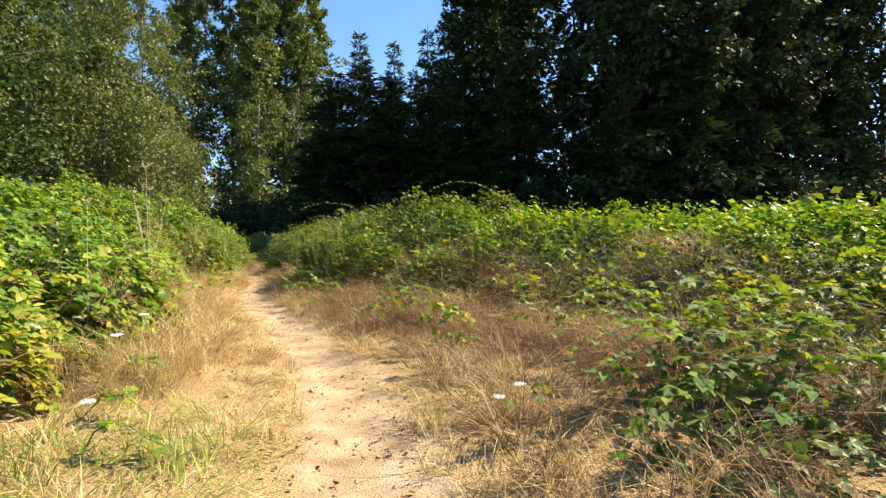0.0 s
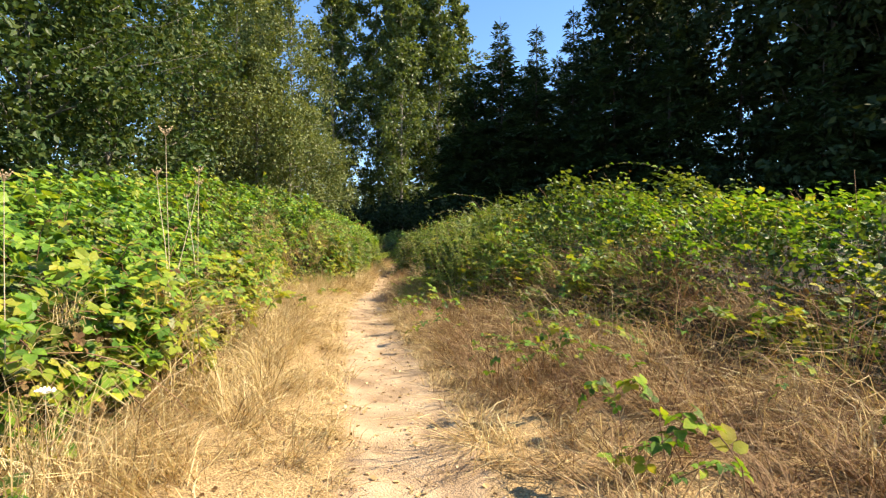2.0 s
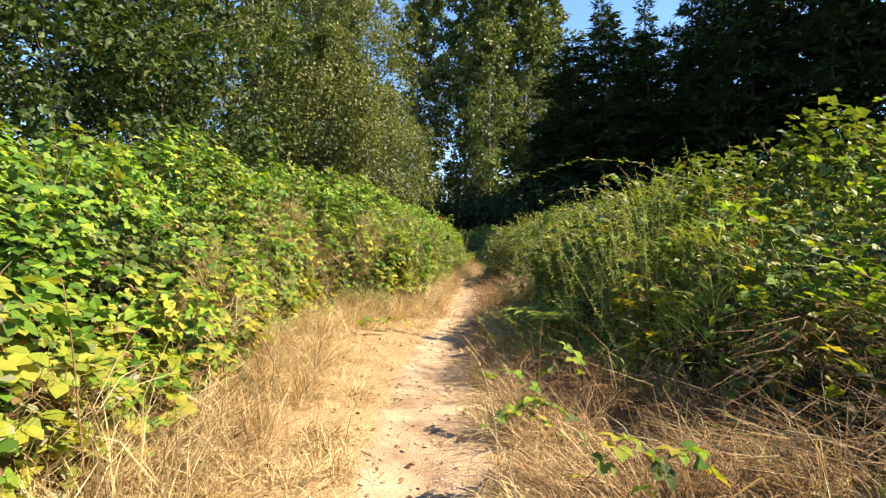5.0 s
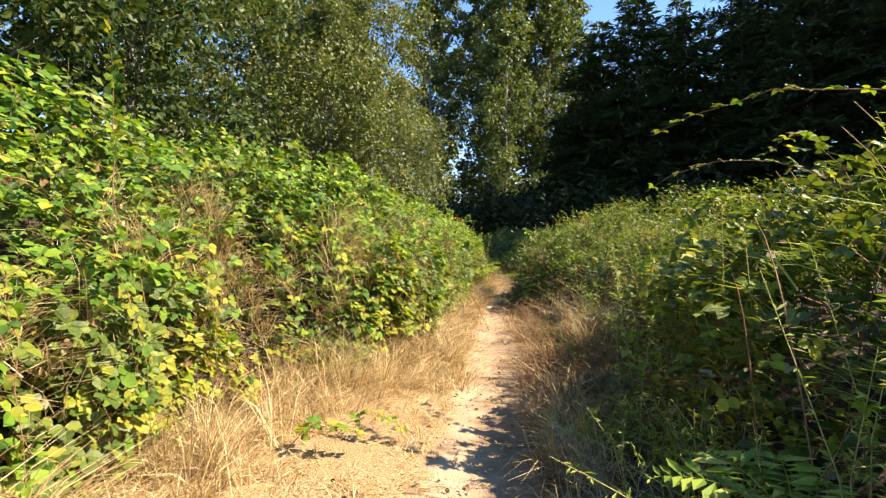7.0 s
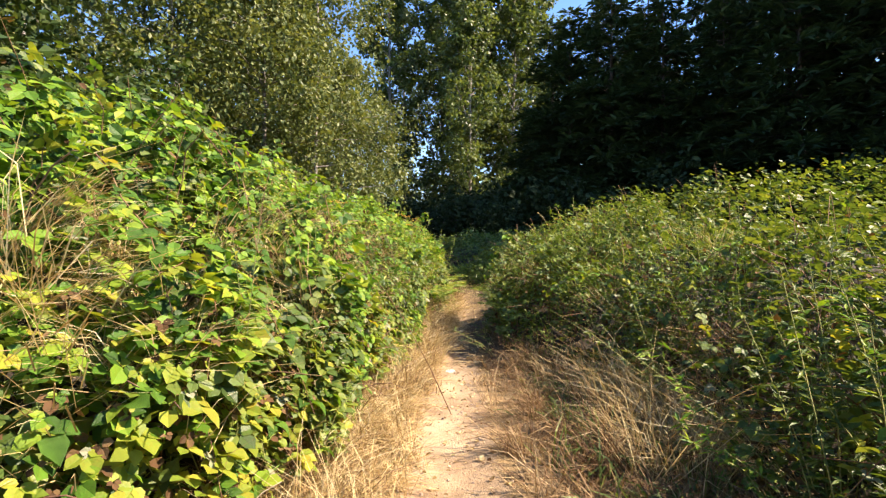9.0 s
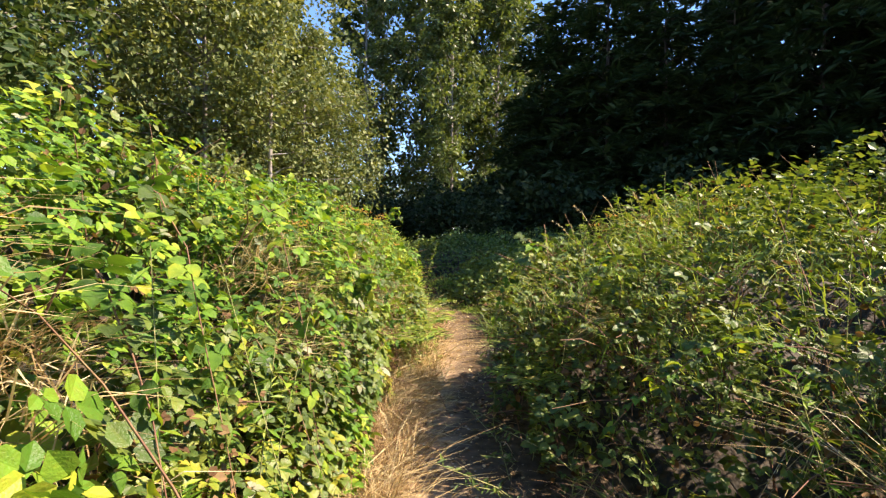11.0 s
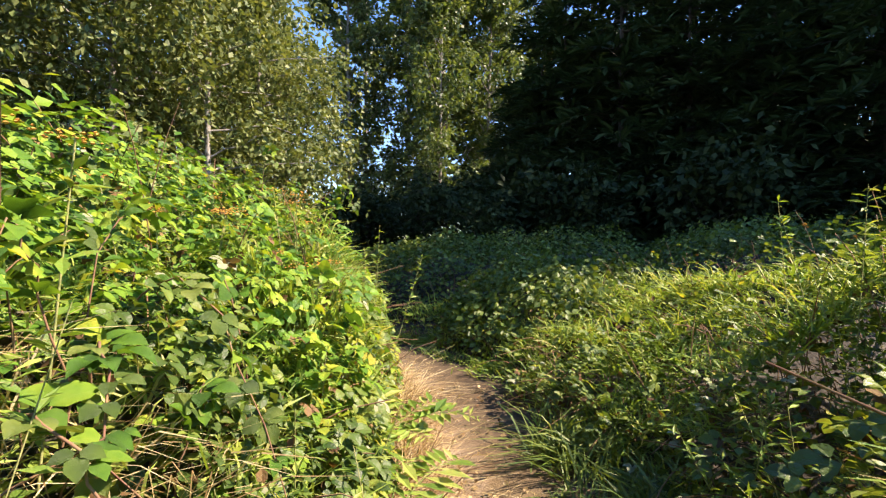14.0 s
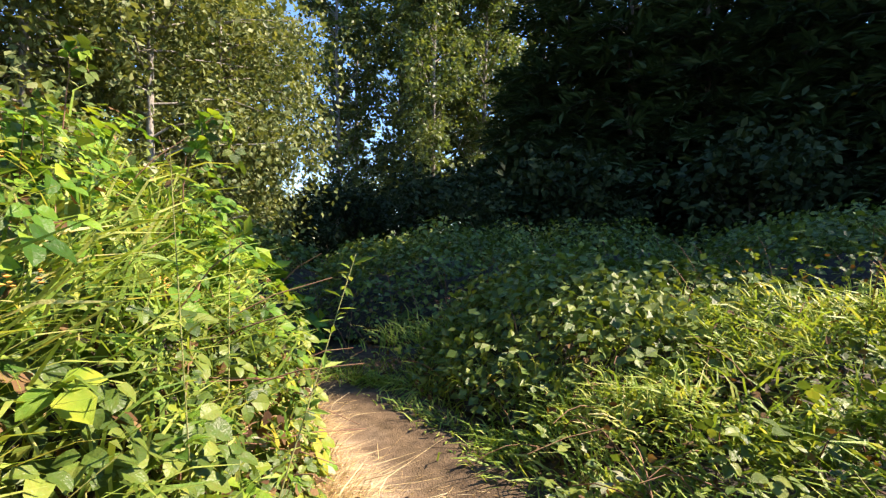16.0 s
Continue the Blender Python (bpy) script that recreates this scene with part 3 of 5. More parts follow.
    for p, q, hh in zip(base, bn, bh):
        inward = rng.uniform(0.4, 1.3)
        foot = np.array([p[0] - q[0] * inward + rng.normal(0, 0.3), p[1] - q[1] * inward + rng.normal(0, 0.5), 0])
        foot[2] = ground_z(foot[0], foot[1]) - 0.02
        tip = p + np.array([q[0], q[1], 0]) * rng.uniform(0.0, 0.4) + rng.normal(0, 0.12, 3)
        mid = (foot + tip) / 2 + np.array([0, 0, 0.3 + 0.2 * hh])
        t = np.linspace(0, 1, 7)[:, None]
        pts = (1 - t) ** 2 * foot + 2 * t * (1 - t) * mid + t ** 2 * tip
        pieces.append(tube(pts - off, np.linspace(0.006, 0.003, 7), 3))
    v, fc = joined(pieces)
    tagged(part("cane_tangle", quick_mesh("cane_tangle", v, fc, True), M_CANE, root, "thorny reddish arching canes"), kind="stuff")
    return root


LEFT_TXT = "sunlit green bramble thicket with some yellowed leaves"
RIGHT_TXT = "green bramble thicket, shaded on the side facing the path"
for i, (a, b, k) in enumerate([(-3, 1.5, 1600), (1.5, 4, 4200), (4, 7, 5900), (7, 10, 5900), (10, 13, 5900), (13, 16, 5900), (16, 19, 5600), (19, 22, 5600), (22, 25, 5900), (25, 28, 5000), (28, 33, 2600)]):
    bramble_thicket(a, b, -1, 100 + i, LEFT_TXT, n=k + (1500 if a > 15 else 0), yellow=0.24 if a < 16 else 0.07, size=0.09 if a < 9 else 0.084 if a < 18 else 0.068, dead=0.05)
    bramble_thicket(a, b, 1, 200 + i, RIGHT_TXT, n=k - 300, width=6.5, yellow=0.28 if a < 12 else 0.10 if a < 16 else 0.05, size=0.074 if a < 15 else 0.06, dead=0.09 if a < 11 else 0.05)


def far_thicket(cx, cy, rx, ry, height, seed, n, label, mat, leaf=0.14, shape=(WIDE, RHOMB_F)):
    """A free-standing mound of brambles."""
    rng = np.random.default_rng(seed)
    root = new("bramble_thicket")
    gz = float(ground_z(np.array(cx), np.array(cy)))
    root.location = (cx, cy, gz)
    tagged(root, label, "bramble thicket", "brambles beyond the path")

    def top(a, b):
        k = np.clip(1 - (a / rx) ** 2 - (b / ry) ** 2, 0, 1)
        return height * k ** 0.45 * (1 + 0.16 * waves((a + cx) * 0.9, (b + cy) * 0.9, 1) + 0.14 * waves((a + cx) * 2.3, (b + cy) * 2.3, 4))

    r, an = np.sqrt(rng.random(n)), rng.uniform(0, 2 * math.pi, n)
    a, b = rx * r * np.cos(an), ry * r * np.sin(an)
    h = top(a, b)
    z = np.maximum(h - np.where(r > 0.85, h, 0.35) * rng.random(n) + 0.10 * np.abs(rng.normal(0, 1, n)) * min(1.0, height), 0.05)
    nrm = np.stack([a / rx * 0.8, b / ry * 0.8, np.full(n, 0.6)], 1)
    face = unit(nrm + np.array([[0, 0, 0.4]]) + rng.normal(0, 0.6, (n, 3)))
    leaf_cloud("green_foliage", np.stack([a, b, z], 1), face, rng.normal(0, 0.5, (n, 3)) + nrm + np.array([[0, 0, -0.8]]), leaf * rng.uniform(0.6, 1.4, n), mat, root, rng, shape)
    # near-black core under the leaves, standing for the shade inside the mound
    q = np.linspace(0, 0.97, 12)
    w = np.linspace(0, 2 * math.pi, 29)[:-1]
    qq, ww = np.meshgrid(q, w)
    aa, bb = rx * qq * np.cos(ww), ry * qq * np.sin(ww)
    zz = np.maximum(top(aa, bb) * 0.8 - 0.3, -0.05)
    i, j = np.meshgrid(np.arange(28), np.arange(11), indexing="ij")
    fc = np.stack([i * 12 + j, i * 12 + j + 1, ((i + 1) % 28) * 12 + j + 1, ((i + 1) % 28) * 12 + j], -1).reshape(-1, 4)
    part("undergrowth", quick_mesh("undergrowth", np.stack([aa, bb, zz], -1).reshape(-1, 3), fc, True), M_UNDER, root, "dark core standing for dead canes and the shade between leaves")
    return root


# the wood's shade on these mounds is put into their darker leaf colour
SHADE_TXT = "bramble mound, leaf colour darkened for the shade of the wood"
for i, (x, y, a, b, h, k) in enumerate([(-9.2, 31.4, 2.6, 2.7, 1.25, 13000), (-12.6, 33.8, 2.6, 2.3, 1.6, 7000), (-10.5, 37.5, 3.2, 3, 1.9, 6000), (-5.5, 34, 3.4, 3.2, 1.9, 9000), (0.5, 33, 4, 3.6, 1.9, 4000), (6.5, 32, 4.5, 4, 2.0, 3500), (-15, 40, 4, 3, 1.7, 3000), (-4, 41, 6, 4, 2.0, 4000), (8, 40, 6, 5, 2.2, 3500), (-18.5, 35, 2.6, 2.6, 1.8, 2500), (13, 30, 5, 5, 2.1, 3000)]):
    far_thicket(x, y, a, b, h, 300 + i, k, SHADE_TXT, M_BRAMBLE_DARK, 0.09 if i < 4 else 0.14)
FIELD_TXT = "wide green bramble mound in the rough field"
for i, (x, y, a, b, h) in enumerate([(9.5, 4, 4.5, 5, 1.5), (9, 12, 5, 5, 1.9), (7.5, 20, 5, 5, 1.9), (3.5, 26, 4.5, 4, 1.7), (14, 22, 5, 5, 1.8), (17, 13, 5, 5.5, 1.7), (18, 3, 6, 6, 1.6), (12, -5, 7, 5, 1.5), (-12, 6, 4.2, 5, 1.9), (-13.5, 14, 4.2, 5, 2.3), (-15, 22, 4.2, 5, 2.2), (-16.5, 29, 3.6, 4, 1.9), (-12, -3, 5, 5, 1.7), (22, 28, 5, 5, 1.8), (25, 18, 5, 6, 1.7), (11, -14, 8, 6, 1.5), (-12, -12, 7, 6, 1.6)]):
    # mounds right of the trail are darkened like the shaded bank
    far_thicket(x, y, a, b, h, 360 + i, 2200, FIELD_TXT, M_BRAMBLE_DARK if x > 0 else M_BRAMBLE, 0.24)
LOW_TXT = "low sprawling bramble over reddish dry grass"
for i, (x, y, a, b, h, k) in enumerate([(2.9, 3.6, 1.6, 1.2, 0.5, 520), (2.2, 2.6, 1.0, 0.9, 0.4, 300), (4.2, 4.2, 1.3, 1.2, 0.6, 240)]):
    far_thicket(x, y, a, b, h, 340 + i, k, LOW_TXT, M_BRAMBLE_DARK, 0.062, (ROUND_TRI, ROUND_TRI_F))


# ---- dry grass between the path and the thickets ----
def grass_strip(name, label, material, n, y0, y1, u0, u1, lo, hi, seed, droop=0.6, w=0.006, stand=1.0, toward=0.3, on_bank=0.0, spread=0.07):
    """Blades in tufts, from u0 to u1 metres beside the centre line (functions of y)."""
    rng = np.random.default_rng(seed)
    tufts = n // 30
    ty = rng.uniform(y0, y1, tufts)
    tu = u0(ty) + (u1(ty) - u0(ty)) * rng.random(tufts)
    tl = rng.normal(0, 0.75, (tufts, 2))
    ts = rng.uniform(0.4, 1.45, tufts) * (1 + 0.65 * waves(tu * 2, ty * 2, seed))
    idx = rng.integers(0, tufts, n)
    y = ty[idx] + rng.normal(0, spread, n)
    u = tu[idx] + rng.normal(0, spread, n)
    x = centre(y) + u
    z = ground_z(x, y) - 0.01
    if on_bank:
        z = z + np.maximum(np.maximum(bank_z(x, y, 1), bank_z(x, y, -1)) - on_bank, 0)
    lean = np.stack([tl[idx, 0] + rng.normal(0, 0.42, n) - toward * np.sign(u), tl[idx, 1] + rng.normal(0, 0.42, n), stand * rng.uniform(0.45, 1.15, n)], 1)
    length = rng.uniform(lo, hi, n) * ts[idx]
    v, f = grow_blades(np.stack([x, y, z], 1), lean, length, w * rng.uniform(0.6, 1.5, n), rng, droop)
    ob = part(name, quick_mesh(name, v, f), material)
    return tagged(ob, label, "grass", kind="stuff")


def lf(y):
    return -np.interp(y, L_Y, L_FOOT)


def rf(y):
    return np.interp(y, R_Y, R_FOOT)


STRAW_TXT = "straw-yellow dry grass leaning over the path edge"
grass_strip("dry_grass", STRAW_TXT, M_STRAW, 27000, -1, 16.5, lambda y: lf(y) - 0.5, lambda y: -0.45 + 0 * y, 0.08, 0.30, 11, stand=0.75, w=0.005, toward=0.12)
grass_strip("dry_grass", STRAW_TXT, M_STRAW, 12000, 15, 29, lambda y: lf(y) - 0.35, lambda y: -0.3 + 0 * y, 0.15, 0.5, 15)
grass_strip("dry_grass", STRAW_TXT, M_STRAW, 13000, -1, 16, lambda y: 0.45 + 0 * y, lambda y: 0.3 * rf(y) + 0.5, 0.14, 0.48, 12, stand=0.75, w=0.005, toward=0.12)
grass_strip("russet_grass", "reddish brown seeding grass among the brambles", M_RUSSET, 26000, -1, 12.5, lambda y: 0.8 + 0 * y, lambda y: rf(y) + 0.4, 0.25, 0.65, 13, stand=0.95, w=0.005)
grass_strip("russet_grass", "reddish brown grass at the foot of the brambles", M_RUSSET, 5000, 12, 21, lambda y: 0.35 + 0 * y, lambda y: rf(y) + 0.15, 0.2, 0.5, 16)
grass_strip("trodden_straw", "short flattened straw on the trodden earth", M_STRAW, 15000, -1, 28, lambda y: -0.95 + 0 * y, lambda y: 0.75 + 0 * y, 0.06, 0.2, 14, stand=0.1, droop=0.05, w=0.004, spread=0.15)
grass_strip("russet_grass", "tall reddish brown grass in front of the brambles", M_RUSSET, 11000, 0.5, 10.3, lambda y: rf(y) - 1.5, lambda y: rf(y) + 0.6, 0.3, 0.75, 24, droop=0.7, w=0.005, toward=0.35)
grass_strip("dry_grass", "straw-yellow dry grass leaning over the path edge", M_STRAW, 6000, 3, 10.5, lambda y: rf(y) - 1.3, lambda y: rf(y) + 0.3, 0.35, 0.85, 25, droop=0.7, w=0.005, toward=0.4)
grass_strip("russet_grass", "brown withered grass in a gap of the thicket", M_RUSSET, 7000, 15.5, 21.0, lambda y: 0.7 + 0 * y, lambda y: rf(y) + 0.2, 0.15, 0.4, 26, droop=0.6, w=0.005)
grass_strip("dry_grass", "pale withered grass in a gap of the thicket", M_STRAW, 2600, 17.8, 20.2, lambda y: rf(y) - 0.5, lambda y: rf(y) + 0.4, 0.3, 0.8, 31, droop=0.5, w=0.005, stand=1.5)
grass_strip("green_grass", "low green weeds in a gap of the thicket", M_BRAMBLE_DARK, 4000, 14.5, 21, lambda y: 1.0 + 0 * y, lambda y: rf(y) + 0.2, 0.1, 0.3, 27, droop=0.5, w=0.016, spread=0.12)
grass_strip("russet_grass", "tall reddish brown grass growing through the brambles", M_RUSSET, 12000, 0.0, 11.5, lambda y: rf(y) - 0.2, lambda y: rf(y) + 2.2, 0.3, 0.65, 28, droop=0.7, w=0.005, toward=0.35, on_bank=0.3, spread=0.12)
TALL_TXT = "tall pale straw standing against the bramble bank"
grass_strip("dry_grass", TALL_TXT, M_STRAW, 9000, 10.5, 16.5, lambda y: lf(y) - 0.5, lambda y: lf(y) + 0.6, 0.3, 0.62, 21, droop=0.4, stand=1.5, w=0.005, toward=0.2)
grass_strip("dry_grass", TALL_TXT, M_STRAW, 9000, 3.5, 10.5, lambda y: lf(y) - 0.5, lambda y: lf(y) + 0.6, 0.28, 0.58, 22, droop=0.4, stand=1.5, w=0.005, toward=0.2)
grass_strip("russet_grass", "reddish brown grass at the foot of the brambles", M_RUSSET, 8000, 16, 27, lambda y: lf(y) - 0.5, lambda y: lf(y) + 0.2, 0.25, 0.6, 23, droop=0.5, w=0.005)
grass_strip("dry_grass", TALL_TXT, M_STRAW, 9000, 16.5, 27.5, lambda y: lf(y) - 0.45, lambda y: lf(y) + 0.35, 0.25, 0.65, 29, droop=0.6, w=0.005, toward=0.25)
grass_strip("dry_grass", STRAW_TXT, M_STRAW, 6000, 24.5, 29.5, lambda y: lf(y) - 0.35, lambda y: -0.32 + 0 * y, 0.15, 0.42, 32, droop=0.7, w=0.005, toward=0.3)
THROUGH_TXT = "pale straw grown up through the bramble bank"
grass_strip("dry_grass", THROUGH_TXT, M_STRAW, 6000, 10.5, 18.5, lambda y: lf(y) - 1.0, lambda y: lf(y) - 0.1, 0.25, 0.5, 33, droop=0.5, w=0.005, on_bank=0.22, stand=1.2)
grass_strip("dry_grass", THROUGH_TXT, M_STRAW, 3500, 4.0, 10.5, lambda y: lf(y) - 0.8, lambda y: lf(y) - 0.1, 0.25, 0.45, 34, droop=0.5, w=0.005, on_bank=0.25, stand=1.2)
grass_strip("dry_grass", THROUGH_TXT, M_STRAW, 450, 20.3, 24.3, lambda y: rf(y) + 0.2, lambda y: rf(y) + 1.9, 0.25, 0.5, 35, droop=0.5, w=0.004, on_bank=0.15)
GREEN_TXT = "long bending green grass with yellowed tips"
grass_strip("green_grass", GREEN_TXT, M_GRASS, 15000, 26.0, 30.6, lambda y: 1.05 + 0 * y, lambda y: 5.0 + 0 * y, 0.10, 0.26, 17, droop=0.5, w=0.015, on_bank=0.2, spread=0.14, toward=0.25)
grass_strip("green_grass", "low green weeds in a gap of the thicket", M_BRAMBLE_DARK, 2600, 23.8, 26.6, lambda y: 0.85 + 0 * y, lambda y: rf(y) + 0.5, 0.15, 0.4, 30, droop=0.5, w=0.014, spread=0.12, toward=0.0)
grass_strip("green_grass", GREEN_TXT, M_GRASS, 7000, 23.5, 30, lambda y: -1.8 + 0 * y, lambda y: -0.5 + 0 * y, 0.12, 0.28, 18, droop=0.5, w=0.012, on_bank=0.2, spread=0.14, toward=0.3)
grass_strip("green_grass", GREEN_TXT, M_GRASS, 5000, 9.5, 15, lambda y: rf(y) - 0.4, lambda y: rf(y) + 1.6, 0.2, 0.45, 19, droop=0.5, w=0.010, on_bank=0.3, spread=0.12)
grass_strip("green_grass", "fine green grass grown through the brambles", M_GRASS, 3000, 20.0, 24.4, lambda y: rf(y) + 0.1, lambda y: rf(y) + 2.4, 0.08, 0.20, 36, droop=0.5, w=0.008, on_bank=0.12, spread=0.13)
grass_strip("green_grass", GREEN_TXT, M_GRASS, 3000, -1, 3.5, lambda y: -2.4 + 0 * y, lambda y: -0.8 + 0 * y, 0.15, 0.4, 20, droop=0.5, w=0.006, spread=0.12)


def hollow_grass(x, y, r, seed):
    """Matted brown grass lying in a withered hollow of the bank."""
    rng = np.random.default_rng(seed)
    n = int(1500 * r)
    a, q = rng.uniform(0, 2 * math.pi, n), r * np.sqrt(rng.random(n)) * 1.1
    px, py = x + q * np.cos(a), y + q * np.sin(a)
    side = 1 if float(lateral(np.array(x), np.array(y))) > 0 else -1
    z = ground_z(px, py) + np.maximum(bank_z(px, py, side) - 0.35, 0)
    lean = np.stack([-0.7 * side + rng.normal(0, 0.5, n), rng.normal(0, 0.6, n), rng.uniform(0.1, 1.0, n)], 1)
    v, f = grow_blades(np.stack([px, py, z], 1), lean, rng.uniform(0.2, 0.55, n), 0.005 * rng.uniform(0.7, 1.5, n), rng, 0.8)
    tagged(part("withered_grass", quick_mesh("withered_grass", v, f), M_RUSSET if seed % 2 else M_STRAW), "matted brown withered grass in a hollow of the bank", "grass", kind="stuff")


for i, (x, y, r) in enumerate(HOLLOWS):
    hollow_grass(x, y, r, 1500 + i)


# ---- trees ----
def broadleaf(name, label, category, height, spread, leafmat, barkmat, seed, leaves=9000, leaf=0.16, start=0.12, trunk_r=0.16, limbs=34, narrow=2.0, droop=0.0, steep=1.0, clumps=7):
    """A tapered trunk, limbs that rise and spread, twigs, and a crown of many small leaves in clumps."""
    rng = np.random.default_rng(seed)
    root = new(name)
    tagged(root, label, category)
    t = np.linspace(0, 1, 10)
    sway = np.cumsum(rng.normal(0, 0.02 * height / 10, (10, 2)), 0)
    tp = np.stack([sway[:, 0], sway[:, 1], t * height * 0.97], 1)
    v, f = tube(tp, trunk_r * (1 - t * 0.92), 8)
    trunk = part("trunk", quick_mesh("trunk", v, f, True), barkmat, root)
    limb_p, clump, big = [], [], 0
    for i in range(limbs):
        h = start + (0.97 - start) * (i + rng.random()) / limbs
        base = np.array([np.interp(h, t, tp[:, 0]), np.interp(h, t, tp[:, 1]), h * height * 0.97])
        k = (h - start) / (1 - start)
        reach = spread * (np.sin(math.pi * min(1, 0.16 + 0.84 * k) ** (1 / narrow * 1.3)) * 0.9 + 0.16) * rng.uniform(0.7, 1.2)
        a = rng.uniform(0, 2 * math.pi)
        out = np.array([math.cos(a), math.sin(a), 0])
        rise = rng.uniform(0.35, 0.9) * (1 - droop) * steep
        s = np.linspace(0, 1, 6)[:, None]
        pts = base + out * reach * s + np.array([0, 0, 1]) * reach * (rise * s - droop * 0.8 * s ** 2) + rng.normal(0, 0.05 * reach, (6, 3)) * s
        one = tube(pts, trunk_r * 0.36 * (1 - h * 0.6) * np.linspace(1, 0.12, 6), 5)
        if i % 4 == 0:
            part("limb", quick_mesh("limb", *one, True), barkmat, trunk)
        else:
            limb_p.append(one)
        for q in range(clumps):
            ss = rng.uniform(0.25, 1.05)
            c = base + (pts[-1] - base) * ss + rng.normal(0, 0.12 * reach + 0.12, 3)
            clump.append((*c, (0.30 + 0.22 * reach) * rng.uniform(0.6, 1.2) * math.sqrt(7 / clumps)))
    v, f = joined(limb_p)
    tagged(part("branchwork", quick_mesh("branchwork", v, f, True), barkmat, root), kind="stuff")
    cl = np.array(clump)
    idx = rng.integers(0, len(cl), leaves)
    d = unit(rng.normal(size=(leaves, 3)))
    pos = cl[idx, :3] + d * cl[idx, 3:4] * rng.random((leaves, 1)) ** 0.6 * np.array([[1, 1, 0.75 + droop]])
    face = unit(d * 0.5 + np.array([[0, 0, 0.6]]) + rng.normal(0, 0.5, (leaves, 3)))
    axis = rng.normal(0, 0.7, (leaves, 3)) + np.array([[0, 0, -0.5 - droop * 2]])
    v, f = scatter(RHOMB, RHOMB_F, pos, frames_from(face, rng, axis), leaf * rng.uniform(0.6, 1.4, (leaves, 1)))
    tagged(part("crown", quick_mesh("crown", v, f), leafmat, root), kind="stuff")
    return root


def conifer(name, label, height, spread, seed, leaves=9000, leaf=0.30, start=0.05):
    """A fir: straight trunk, whorls of drooping boughs, flat sprays of needles along them."""
    rng = np.random.default_rng(seed)
    root = new(name)
    tagged(root, label, "fir tree")
    t = np.linspace(0, 1, 8)
    v, f = tube(np.stack([0 * t, 0 * t, t * height], 1), 0.2 * height / 15 * (1 - t * 0.95), 8)
    part("trunk", quick_mesh("trunk", v, f, True), M_BARK_DARK, root)
    boughs, pos, axis = [], [], []
    whorls = min(38, int(height * 2.2))
    weights, segs = [], []
    for i in range(whorls):
        h = start + (0.985 - start) * (i + rng.random() * 0.6) / whorls
        for j in range(rng.integers(4, 7)):
            reach = spread * ((1 - h) ** 0.8 + 0.03) * rng.uniform(0.65, 1.15)
            a = rng.uniform(0, 2 * math.pi)
            out = np.array([math.cos(a), math.sin(a), 0])
            tip = out * reach + np.array([0, 0, reach * rng.uniform(-0.35, 0.15)])
            b = np.array([0, 0, h * height])
            s = np.linspace(0, 1, 4)[:, None]
            pts = b + tip * s + np.array([0, 0, 0.14 * reach]) * np.sin(s * math.pi)
            boughs.append(tube(pts, 0.028 * np.linspace(1, 0.2, 4), 3))
            segs.append((*b, *tip))
            weights.append(reach)
    v, f = joined(boughs)
    tagged(part("branchwork", quick_mesh("branchwork", v, f, True), M_BARK_DARK, root), kind="stuff")
    segs, weights = np.array(segs), np.array(weights) ** 1.3
    idx = rng.choice(len(segs), leaves, p=weights / weights.sum())
    s = rng.random((leaves, 1)) ** 0.7
    b, tip = segs[idx, :3], segs[idx, 3:]
    ln = np.linalg.norm(tip, axis=1, keepdims=True)
    sidew = unit(np.cross(tip, np.array([[0, 0, 1.0]])))
    sg = rng.choice([-1, 1], (leaves, 1))
    pos = b + tip * s + np.array([[0, 0, 0.14]]) * ln * np.sin(s * math.pi) + sidew * sg * rng.random((leaves, 1)) * 0.22 * ln * (1.1 - s) + rng.normal(0, 0.05, (leaves, 3))
    ax = unit(tip) * 0.8 + sidew * sg * 0.7 + rng.normal(0, 0.25, (leaves, 3)) + np.array([[0, 0, -0.25]])
    face = np.array([[0, 0, 1.0]]) + rng.normal(0, 0.35, (leaves, 3))
    v, f = scatter(RHOMB * np.array([[0.42, 1, 1]]), RHOMB_F, pos, frames_from(face, rng, ax), leaf * rng.uniform(0.5, 1.3, (leaves, 1)))
    tagged(part("needles", quick_mesh("needles", v, f), M_NEEDLE, root), kind="stuff")
    return root


def at_ground(x, y, turn=0.0, scale=1.0):
    z = float(ground_z(np.array(float(x)), np.array(float(y)))) - 0.05
    return pose(x, y, z, 0, 0, turn) @ Matrix.Diagonal((scale, scale, scale, 1))


def plant(builder, places):
    """Builds one tree at the first place and copies it to the others (x, y, turn, scale)."""
    first = builder()
    for n, (x, y, turn, sc) in enumerate(places):
        if n == 0:
            first.matrix_basis = at_ground(x, y, turn, sc)
        else:
            ob = copy_thing(first, at_ground(x, y, turn))
            ob.scale = (sc, sc, sc)
    return first


POPLAR_TXT = "tall slender poplar with sunlit grey-green leaves"
DARKPOP_TXT = "tall poplar of the backlit grove, leaves darkened for its shade"

